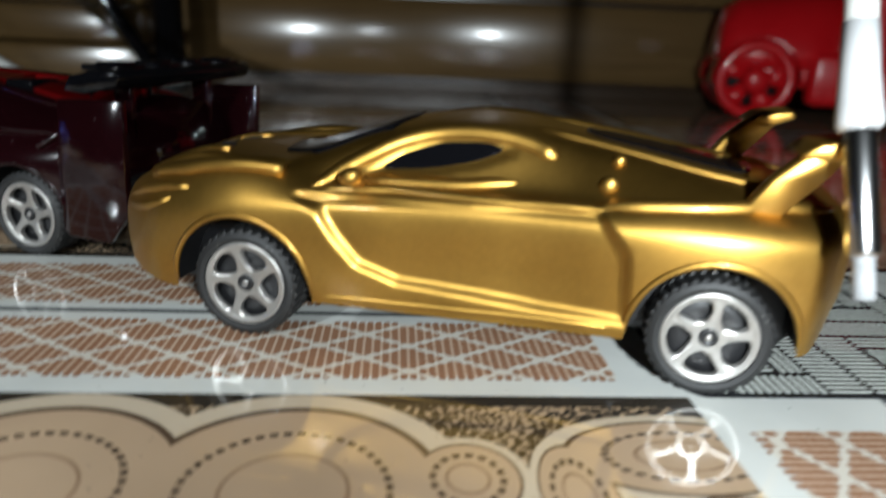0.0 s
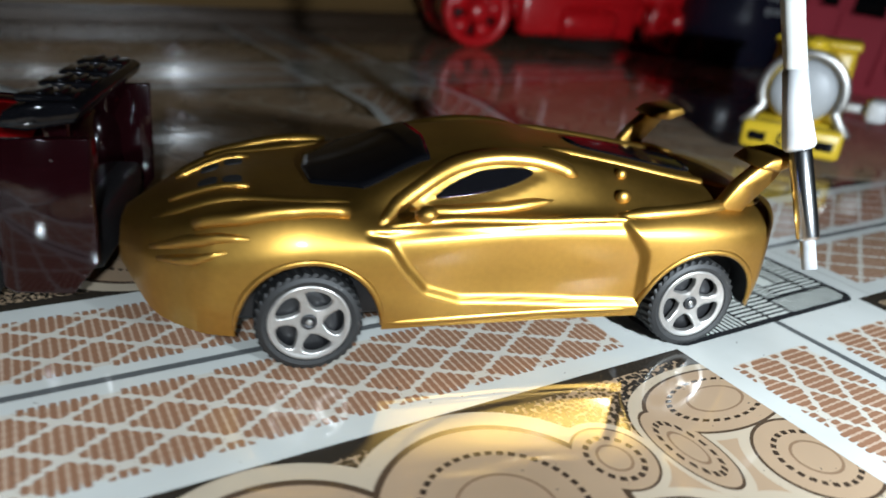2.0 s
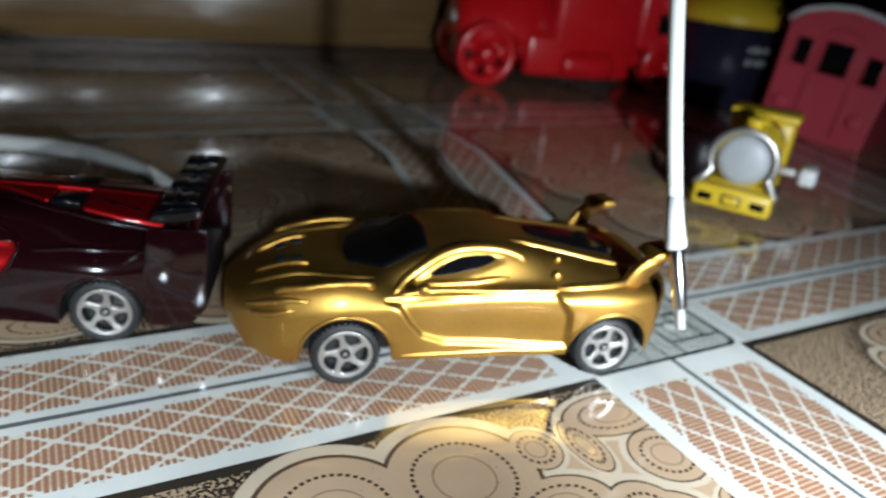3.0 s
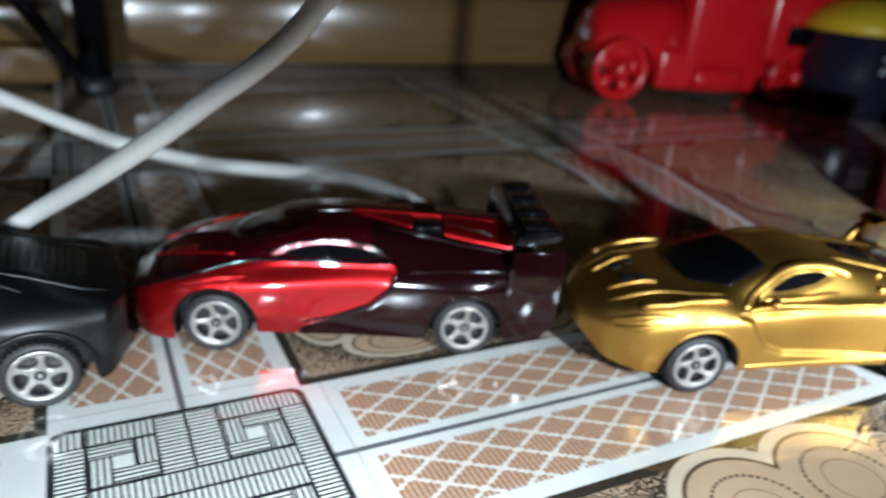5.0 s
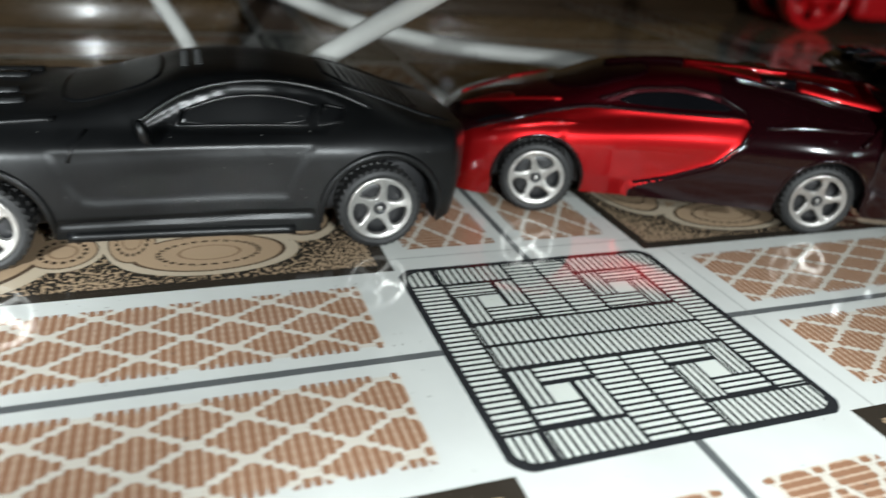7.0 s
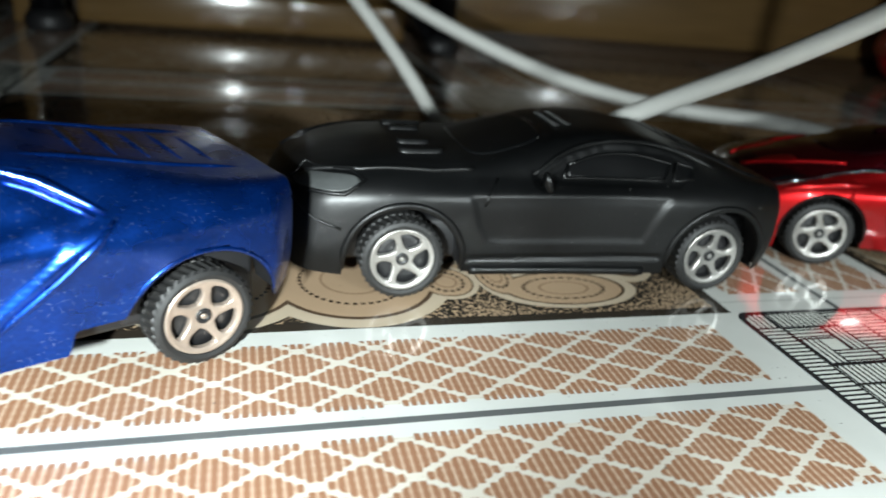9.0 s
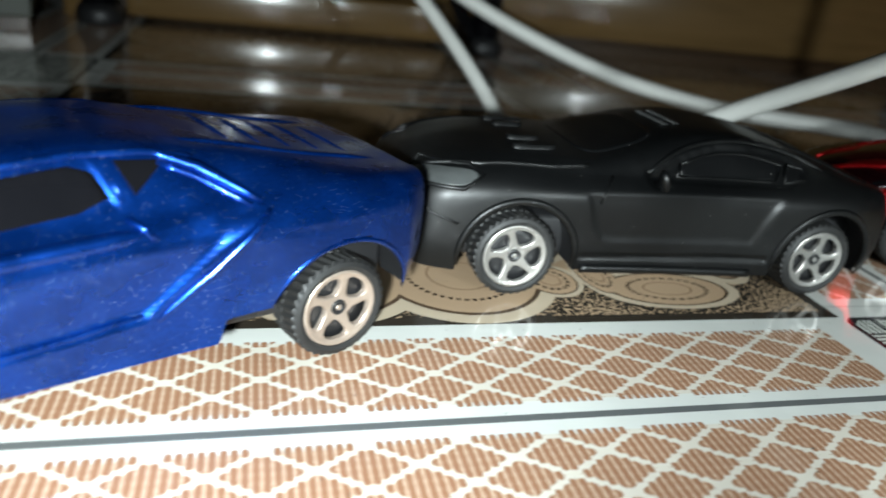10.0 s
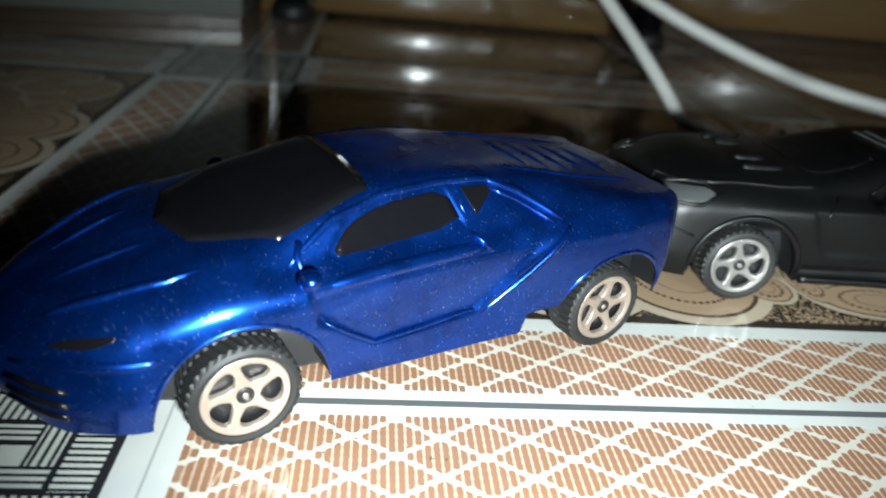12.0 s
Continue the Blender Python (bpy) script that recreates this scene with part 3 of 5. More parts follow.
def black_car():
    car = car_root("toy_car", (-0.507, 0.685), 179.15, "matte black plastic toy fastback coupe with silver five-hole wheels")
    sh = Shell(-0.34, 1.70, [(-0.34, 0.14), (-0.2, 0.08), (0.2, 0.085), (1.0, 0.105), (1.4, 0.09), (1.6, 0.1), (1.70, 0.16)], (0.0, 1.247), 0.213,
               [([(1.015, 0.388), (0.985, 0.29), (0.945, 0.236), (0.90, 0.226), (0.325, 0.222), (0.295, 0.30), (0.245, 0.388)], -0.007, 0.032),
                ([(0.77, 0.437), (0.64, 0.503), (0.49, 0.548), (0.33, 0.551), (0.20, 0.528), (0.115, 0.492), (0.20, 0.430), (0.48, 0.424)], -0.010, 0.012),
                ([(1.02, 0.165), (0.24, 0.165), (0.24, 0.148), (1.02, 0.148)], -0.012, 0.010)],
               y0=[(-0.34, 0.22), (-0.26, 0.36), (0.0, 0.405), (0.5, 0.40), (1.3, 0.40), (1.55, 0.36), (1.65, 0.28), (1.70, 0.18)],
               y1=[(-0.34, 0.26), (-0.26, 0.39), (0.0, 0.43), (0.5, 0.405), (1.25, 0.425), (1.55, 0.385), (1.65, 0.30), (1.70, 0.20)],
               ys=[(-0.34, 0.27), (-0.26, 0.385), (0.05, 0.43), (0.5, 0.40), (1.2, 0.42), (1.5, 0.385), (1.64, 0.31), (1.70, 0.20)],
               zs=[(-0.34, 0.34), (0.0, 0.37), (0.5, 0.375), (1.2, 0.385), (1.55, 0.36), (1.70, 0.28)],
               yd=[(-0.34, 0.25), (-0.26, 0.34), (0.05, 0.37), (0.5, 0.345), (0.9, 0.35), (1.2, 0.36), (1.5, 0.33), (1.64, 0.26), (1.70, 0.16)],
               zd=[(-0.34, 0.40), (-0.2, 0.43), (0.05, 0.45), (0.5, 0.44), (1.0, 0.445), (1.3, 0.45), (1.55, 0.42), (1.66, 0.37), (1.70, 0.32)],
               yr=[(-0.34, 0.18), (-0.2, 0.25), (0.1, 0.24), (0.3, 0.24), (0.6, 0.245), (0.85, 0.27), (1.0, 0.28), (1.3, 0.25), (1.6, 0.18), (1.70, 0.09)],
               zr=[(-0.34, 0.41), (-0.2, 0.44), (0.0, 0.505), (0.2, 0.555), (0.45, 0.582), (0.62, 0.568), (0.8, 0.522), (0.98, 0.485), (1.3, 0.485), (1.55, 0.445), (1.66, 0.385), (1.70, 0.33)],
               zt=[(-0.34, 0.415), (-0.2, 0.445), (0.0, 0.52), (0.2, 0.57), (0.45, 0.597), (0.62, 0.583), (0.8, 0.535), (0.98, 0.50), (1.3, 0.50), (1.55, 0.46), (1.66, 0.39), (1.70, 0.335)])
    part("body", sh.mesh(), MATTE_BLACK, car)
    chassis(car, sh)
    arch_lips(car, sh, MATTE_BLACK, 0.014)
    both_trims(car, sh, "roof_gutter", flow([(0.775, 0.455), (0.64, 0.530), (0.49, 0.565), (0.33, 0.566), (0.16, 0.535), (0.02, 0.485)]), MATTE_BLACK, 0.011, lift=-0.005)
    glass = flow([(0.637, 0.488), (0.506, 0.524), (0.359, 0.528), (0.212, 0.500)], 4) + [(0.252, 0.446), (0.655, 0.446)]
    both_sides(car, sh, "side_pane", glass, BLACK_PANE, lift=0.004, rounds=1, thick=0.02)
    both_trims(car, sh, "pane_edge", glass, MATTE_BLACK, 0.006, closed=True, lift=0.004)
    both_sides(car, sh, "quarter_pane", [(0.190, 0.500), (0.128, 0.490), (0.142, 0.462), (0.212, 0.450)], BLACK_PANE, lift=0.008, rounds=0)
    both_trims(car, sh, "quarter_frame", [(0.192, 0.504), (0.122, 0.492), (0.138, 0.458), (0.216, 0.446)], MATTE_BLACK, 0.006, closed=True, lift=0.006)
    top_trims(car, sh, "deck_edge", [(0.17, 0.20), (0.0, 0.215), (-0.18, 0.235), (-0.30, 0.23)], MATTE_BLACK, 0.013, lift=-0.004)
    both_trims(car, sh, "fender_seam", [(0.915, 0.443), (0.955, 0.40), (0.97, 0.36)], MATTE_BLACK, 0.006)
    both_trims(car, sh, "sill_flange", [(1.0, 0.112), (0.7, 0.108), (0.3, 0.098)], MATTE_BLACK, 0.018)
    both_sides(car, sh, "headlight", [(1.640, 0.395), (1.575, 0.432), (1.43, 0.445), (1.40, 0.430), (1.46, 0.395)], GREY_LENS, lift=0.006)
    both_trims(car, sh, "headlight_rim", [(1.645, 0.39), (1.575, 0.44), (1.43, 0.453), (1.39, 0.432), (1.46, 0.388)], MATTE_BLACK, 0.008, closed=True)
    both_trims(car, sh, "bumper_seam", [(1.63, 0.36), (1.56, 0.30), (1.47, 0.27)], MATTE_BLACK, 0.005)
    top_trims(car, sh, "hood_edge", [(1.58, 0.24), (1.40, 0.315), (1.15, 0.335), (1.0, 0.325)], MATTE_BLACK, 0.010)
    for x0, x1, y0 in ((1.24, 1.12, 0.10), (1.25, 1.09, 0.205)):
        on_top(car, sh, "hood_vent", [(x0, y0 - 0.016), (x0, y0 + 0.016), (x1, y0 + 0.016), (x1, y0 - 0.016)], MATTE_BLACK, mirror=True, lift=0.016, rounds=1, n=24)
    on_top(car, sh, "windscreen", [(0.99, -0.24), (1.01, 0.0), (0.99, 0.24), (0.70, 0.215), (0.68, 0.0), (0.70, -0.215)], BLACK_PANE, lift=0.002)
    on_top(car, sh, "rear_screen", [(0.16, -0.18), (0.16, 0.18), (-0.20, 0.22), (-0.20, -0.22)], BLACK_PANE, lift=0.003, rounds=1)
    for k in range(10):
        x = 0.10 - 0.03 * k
        part("louvre", trim(sh, [(x, -0.165), (x, 0.165)], 0.010, top=True, lift=-0.001), MATTE_BLACK, car)
    bm = bmesh.new()
    for row in range(2):
        for k in range(7):
            x, y = 0.62 - 0.045 * row, -0.10 + 0.034 * k
            c = bmesh.ops.create_cube(bm, size=1.0)
            bmesh.ops.transform(bm, matrix=Matrix.Translation((x, y, sh.top(x, y) + 0.004)) @ Matrix.Diagonal((0.026, 0.020, 0.004, 1)), verts=c["verts"])
    part("lettering", bm, LETTER_GREY, car, "faint grey row of unreadable letters")
    mirrors(car, (0.752, 0.42, 0.452), (0.018, 0.026, 0.042), MATTE_BLACK)
    return car, sh


def red_car():
    car = car_root("toy_car", (1.311, 0.493), 159.44, "shiny red and dark maroon toy supercar with a tall rear wing")
    sh = Shell(-0.34, 1.60, [(-0.34, 0.2), (-0.2, 0.1), (0.2, 0.09), (0.6, 0.10), (1.0, 0.105), (1.4, 0.06), (1.55, 0.07), (1.60, 0.12)], (0.0, 1.176), 0.188,
               [([(0.82, 0.02), (0.79, 0.16), (0.62, 0.205), (0.46, 0.268), (0.37, 0.358), (0.335, 0.424), (0.37, 0.442), (0.80, 0.436), (1.08, 0.405), (1.12, 0.25), (1.10, 0.02)], -0.010, 0.036),
                ([(0.93, 0.465), (0.80, 0.518), (0.646, 0.534), (0.49, 0.520), (0.37, 0.472), (0.6, 0.458)], -0.008, 0.012)],
               y0=[(-0.34, 0.3), (-0.2, 0.39), (0.0, 0.405), (0.5, 0.385), (1.2, 0.40), (1.45, 0.37), (1.56, 0.28), (1.60, 0.17)],
               y1=[(-0.34, 0.34), (-0.2, 0.41), (0.0, 0.43), (0.5, 0.39), (1.2, 0.42), (1.45, 0.385), (1.56, 0.29), (1.60, 0.18)],
               ys=[(-0.34, 0.34), (-0.2, 0.40), (0.0, 0.43), (0.5, 0.385), (1.2, 0.415), (1.45, 0.375), (1.56, 0.28), (1.60, 0.17)],
               zs=[(-0.34, 0.38), (0.0, 0.36), (0.5, 0.36), (1.2, 0.34), (1.5, 0.27), (1.60, 0.22)],
               yd=[(-0.34, 0.31), (-0.2, 0.36), (0.05, 0.37), (0.5, 0.33), (0.9, 0.33), (1.2, 0.35), (1.45, 0.32), (1.56, 0.24), (1.60, 0.14)],
               zd=[(-0.34, 0.44), (0.0, 0.45), (0.4, 0.45), (0.9, 0.43), (1.2, 0.41), (1.45, 0.35), (1.56, 0.30), (1.60, 0.26)],
               yr=[(-0.34, 0.2), (0.0, 0.22), (0.3, 0.235), (0.7, 0.245), (1.0, 0.25), (1.3, 0.2), (1.55, 0.12), (1.60, 0.08)],
               zr=[(-0.34, 0.505), (0.0, 0.535), (0.3, 0.557), (0.6, 0.57), (0.85, 0.54), (1.05, 0.475), (1.3, 0.42), (1.5, 0.355), (1.60, 0.28)],
               zt=[(-0.34, 0.555), (0.0, 0.575), (0.3, 0.588), (0.6, 0.595), (0.85, 0.568), (1.05, 0.50), (1.3, 0.44), (1.5, 0.37), (1.60, 0.29)])
    arc = ease([(0.0, 0.80), (0.13, 0.79), (0.205, 0.62), (0.268, 0.46), (0.358, 0.37), (0.424, 0.335), (0.48, 0.33)])

    belt = ease([(0.2, 0.448), (0.95, 0.444), (1.15, 0.415), (1.3, 0.375), (1.45, 0.325), (1.55, 0.27), (1.6, 0.24)])

    def is_red(x, y, z):
        return x > arc(z) and z < belt(x)

    front, rest = split(sh.mesh(320), is_red)
    upper, rest = split(rest, lambda x, y, z: x > 0.46 and z > 0.40)
    part("body", rest, MAROON, car)
    part("upper_shell", upper, DARK_RED, car, "dark red hood and roof")
    part("front_shell", front, RED, car, "shiny red front and door panels")
    chassis(car, sh)
    arch_lips(car, sh, MAROON, 0.008)
    both_trims(car, sh, "curved_band", [(0.78, 0.165), (0.62, 0.205), (0.46, 0.268), (0.37, 0.358), (0.335, 0.424), (0.36, 0.475), (0.46, 0.525), (0.62, 0.546), (0.80, 0.530), (0.95, 0.478)], MAROON, 0.008)
    both_trims(car, sh, "belt_line", [(x, belt(x) + 0.006) for x in np.linspace(1.56, 0.36, 26)], MAROON, 0.012, lift=-0.004)
    both_sides(car, sh, "side_pane", [(0.90, 0.470), (0.80, 0.512), (0.646, 0.527), (0.50, 0.513), (0.385, 0.474), (0.6, 0.464)], GLOSS_BLACK, lift=0.004)
    on_top(car, sh, "windscreen", [(1.12, -0.12), (1.14, 0.0), (1.12, 0.12), (0.98, 0.25), (0.74, 0.215), (0.72, 0.0), (0.74, -0.215), (0.98, -0.25)], MAROON, lift=0.005)
    on_top(car, sh, "engine_cover", [(0.56, 0.025), (0.52, 0.05), (0.27, 0.165), (0.26, 0.025)], RED, mirror=True, lift=0.012, rounds=0)
    on_top(car, sh, "rear_deck_panel", [(0.115, 0.028), (0.115, 0.195), (-0.05, 0.222), (-0.23, 0.235), (-0.23, 0.028)], RED, mirror=True, lift=0.014, rounds=0)
    top_trims(car, sh, "deck_ridge", [(0.56, 0.022), (0.27, 0.022), (0.0, 0.026), (-0.24, 0.03)], RED, 0.012, lift=0.008)
    top_trims(car, sh, "deck_edge", [(0.40, 0.165), (0.24, 0.215), (0.0, 0.25), (-0.24, 0.262)], MAROON, 0.012, lift=0.002)
    for k in range(2):
        top_trims(car, sh, "panel_joint", [(0.115 - 0.1 * k, 0.11 + 0.03 * k), (0.0 - 0.1 * k, 0.125 + 0.03 * k), (-0.03 - 0.1 * k, 0.15 + 0.03 * k)], MAROON, 0.006, lift=0.014)
    on_top(car, sh, "roof_spine", [(0.9, -0.014), (0.9, 0.014), (-0.25, 0.016), (-0.25, -0.016)], MAROON, lift=0.022, rounds=1)
    for sign in (1, -1):
        y, z = sign * 0.115, sh.top(0.19, 0.115)
        part("air_intake", box((0.125, y - 0.075, z - 0.03), (0.25, y + 0.075, z + 0.018), 0.01), GLOSS_BLACK, car)
    on_top(car, sh, "hood_panel", [(1.46, 0.10), (1.42, 0.15), (1.28, 0.19), (1.30, 0.12)], RED, mirror=True, lift=0.006, rounds=1)
    top_trims(car, sh, "hood_edge", [(1.50, 0.10), (1.32, 0.19), (1.10, 0.27)], RED, 0.010)
    both_trims(car, sh, "fender_edge", [(1.40, 0.325), (1.30, 0.355), (1.16, 0.380), (1.02, 0.385)], RED, 0.020, lift=-0.012)
    both_sides(car, sh, "headlight", [(1.46, 0.345), (1.36, 0.385), (1.28, 0.395), (1.36, 0.36)], GLOSS_BLACK, lift=0.005)
    both_trims(car, sh, "rear_fender_edge", [(0.28, 0.43), (0.12, 0.445), (-0.12, 0.445), (-0.26, 0.43)], MAROON, 0.010)
    part("grille", box((1.56, -0.12, 0.13), (1.605, 0.12, 0.24), 0.02), GLOSS_BLACK, car)
    for sign in (1, -1):
        part("side_plate", sheet([(-0.17, 0.12), (-0.18, 0.37), (-0.20, 0.565), (-0.45, 0.575), (-0.44, 0.20), (-0.36, 0.095), (-0.20, 0.10)], sign * 0.385, sign * 0.415), MAROON, car)
    wing = [(-0.20, 0.590), (-0.23, 0.638), (-0.32, 0.662), (-0.41, 0.666), (-0.43, 0.645), (-0.41, 0.61), (-0.28, 0.58)]
    part("rear_wing", sheet(wing, -0.385, 0.385, 0.008), GLOSS_BLACK, car)
    for k in range(4):
        y = -0.285 + 0.19 * k
        slot = part("wing_slot", box((-0.40, y - 0.065, 0.655), (-0.25, y + 0.065, 0.676), 0.006), GLOSS_BLACK, car)
        for x in (-0.36, -0.31):
            part("slot_rib", box((x - 0.008, y - 0.055, 0.672), (x + 0.008, y + 0.055, 0.684), 0.003), GLOSS_BLACK, slot)
    for y in (-0.22, 0.22):
        part("wing_stay", box((-0.34, y - 0.015, 0.42), (-0.27, y + 0.015, 0.61), 0.006), MAROON, car)
    both_trims(car, sh, "plate_brace", [(-0.10, 0.40), (-0.18, 0.46), (-0.26, 0.50)], MAROON, 0.010, lift=0.01)
    part("diffuser", box((-0.42, -0.3, 0.12), (-0.28, 0.3, 0.30), 0.02), BLACK_PLASTIC, car)
    return car, sh


def gold_car():
    car = car_root("toy_car", (3.354, -0.491), 164.39, "metallic gold toy supercar with black panes and rear winglets")
    sh = Shell(-0.29, 1.72, [(-0.29, 0.25), (-0.22, 0.13), (0.2, 0.125), (0.6, 0.12), (1.0, 0.125), (1.4, 0.12), (1.6, 0.14), (1.72, 0.24)], (0.0, 1.208), 0.2,
               [([(1.05, 0.412), (0.99, 0.385), (0.945, 0.315), (0.885, 0.245), (0.78, 0.205), (0.42, 0.175), (0.20, 0.170), (0.215, 0.34), (0.285, 0.432), (0.60, 0.418), (0.85, 0.420)], -0.020, 0.026),
                ([(0.89, 0.468), (0.80, 0.524), (0.70, 0.560), (0.58, 0.568), (0.50, 0.545), (0.60, 0.507), (0.72, 0.478)], -0.010, 0.014)],
               y0=[(-0.29, 0.3), (-0.20, 0.39), (0.0, 0.41), (0.5, 0.39), (1.2, 0.41), (1.45, 0.385), (1.62, 0.28), (1.72, 0.13)],
               y1=[(-0.29, 0.32), (-0.20, 0.41), (0.0, 0.435), (0.5, 0.39), (1.2, 0.43), (1.45, 0.40), (1.62, 0.29), (1.72, 0.14)],
               ys=[(-0.29, 0.32), (-0.20, 0.405), (0.0, 0.435), (0.5, 0.40), (1.2, 0.425), (1.45, 0.385), (1.62, 0.28), (1.72, 0.13)],
               zs=[(-0.29, 0.40), (0.0, 0.40), (0.5, 0.40), (1.2, 0.38), (1.5, 0.33), (1.72, 0.30)],
               yd=[(-0.29, 0.28), (-0.17, 0.35), (0.05, 0.37), (0.5, 0.32), (0.9, 0.33), (1.2, 0.36), (1.45, 0.33), (1.62, 0.23), (1.72, 0.10)],
               zd=[(-0.29, 0.45), (0.0, 0.47), (0.4, 0.46), (0.9, 0.45), (1.2, 0.47), (1.45, 0.43), (1.62, 0.37), (1.72, 0.33)],
               yr=[(-0.29, 0.2), (0.0, 0.22), (0.3, 0.215), (0.7, 0.22), (0.95, 0.25), (1.3, 0.22), (1.6, 0.14), (1.72, 0.06)],
               zr=[(-0.29, 0.465), (0.0, 0.51), (0.3, 0.555), (0.6, 0.588), (0.85, 0.562), (1.05, 0.50), (1.2, 0.47), (1.4, 0.465), (1.6, 0.40), (1.72, 0.345)],
               zt=[(-0.29, 0.475), (0.0, 0.525), (0.3, 0.572), (0.6, 0.603), (0.85, 0.58), (1.05, 0.515), (1.2, 0.478), (1.4, 0.47), (1.6, 0.405), (1.72, 0.35)])
    part("body", sh.mesh(), GOLD, car)
    chassis(car, sh)
    arch_lips(car, sh, GOLD, 0.010)
    on_top(car, sh, "windscreen", [(1.205, 0.0), (1.19, 0.14), (1.05, 0.262), (0.85, 0.21), (0.83, 0.0), (0.85, -0.21), (1.05, -0.262), (1.19, -0.14)], GLOSS_BLACK, lift=0.008, rounds=0, n=120)
    both_trims(car, sh, "window_arch", flow([(1.02, 0.425), (0.90, 0.500), (0.80, 0.548), (0.68, 0.573), (0.56, 0.573), (0.46, 0.553), (0.40, 0.525)]), GOLD, 0.030, lift=-0.018)
    both_trims(car, sh, "window_ledge", [(0.93, 0.450), (0.80, 0.447), (0.64, 0.452), (0.48, 0.470)], GOLD, 0.022, lift=-0.013)
    both_sides(car, sh, "side_pane", [(0.865, 0.477), (0.80, 0.520), (0.70, 0.553), (0.58, 0.560), (0.53, 0.545), (0.60, 0.515), (0.72, 0.488)], GLOSS_BLACK, lift=0.006)
    both_trims(car, sh, "belt_line", [(1.00, 0.425), (0.80, 0.432), (0.50, 0.428), (0.25, 0.435)], GOLD, 0.018, lift=-0.012)
    both_trims(car, sh, "haunch_edge", [(0.30, 0.44), (0.12, 0.455), (-0.10, 0.470), (-0.25, 0.46)], GOLD, 0.024, lift=-0.017)
    both_trims(car, sh, "sill_edge", [(1.0, 0.145), (0.6, 0.145), (0.22, 0.15)], GOLD, 0.014, lift=-0.007)
    both_trims(car, sh, "headlight_ridge", [(1.62, 0.335), (1.52, 0.375), (1.44, 0.395), (1.36, 0.40)], GOLD, 0.02, lift=-0.008)
    both_trims(car, sh, "headlight_ridge", [(1.60, 0.315), (1.50, 0.335), (1.42, 0.365)], GOLD, 0.02, lift=-0.008)
    top_trims(car, sh, "hood_ridge", flow([(1.62, 0.17), (1.48, 0.215), (1.34, 0.24), (1.22, 0.28), (1.08, 0.31)]), GOLD, 0.022, lift=-0.011)
    top_trims(car, sh, "hood_rib", [(1.58, 0.10), (1.46, 0.13), (1.36, 0.15)], GOLD, 0.012)
    for x, y in ((1.47, 0.065), (1.40, 0.085)):
        on_top(car, sh, "hood_vent", [(x + 0.035, y - 0.03), (x + 0.035, y + 0.03), (x - 0.02, y + 0.035), (x - 0.02, y - 0.025)], BLACK_PLASTIC, mirror=True, lift=0.004, n=24)
    top_trims(car, sh, "fender_hump", [(1.50, 0.31), (1.38, 0.345), (1.24, 0.36), (1.10, 0.355)], GOLD, 0.022)
    on_top(car, sh, "rear_screen", [(0.34, -0.08), (0.34, 0.08), (0.10, 0.12), (-0.10, 0.135), (-0.10, -0.135), (0.10, -0.12)], GLOSS_BLACK, lift=0.004)
    top_trims(car, sh, "deck_rail", [(0.48, 0.14), (0.30, 0.16), (0.05, 0.20), (-0.20, 0.22)], GOLD, 0.02, lift=-0.008)
    for sign in (1, -1):
        for x, z, r in ((0.27, 0.485, 0.026), (0.25, 0.535, 0.02)):
            bm = bmesh.new()
            bmesh.ops.create_uvsphere(bm, u_segments=14, v_segments=8, radius=1.0)
            bmesh.ops.transform(bm, matrix=Matrix.Translation((x, sign * sh.side(x, z), z)) @ Matrix.Diagonal((r, 0.016, r, 1)), verts=bm.verts)
            part("filler_cap", bm, GOLD, car)
        fin = [(-0.02, 0.455), (-0.08, 0.545), (-0.16, 0.620), (-0.235, 0.635), (-0.25, 0.61), (-0.19, 0.565), (-0.14, 0.49), (-0.12, 0.45)]
        part("rear_fin", sheet(fin, sign * 0.33, sign * 0.375, 0.012), GOLD, car)
        part("fin_plate", sheet([(-0.12, 0.600), (-0.16, 0.632), (-0.25, 0.645), (-0.27, 0.620), (-0.20, 0.592)], sign * 0.25, sign * 0.40, 0.010), GOLD, car)
    part("tail_panel", box((-0.275, -0.24, 0.26), (-0.24, 0.24, 0.42), 0.02), BLACK_PLASTIC, car)
    part("front_splitter", box((1.40, -0.20, 0.13), (1.56, 0.20, 0.17), 0.015), BLACK_PLASTIC, car)
    mirrors(car, (0.90, 0.41, 0.475), (0.032, 0.03, 0.025), GOLD)
    return car, sh


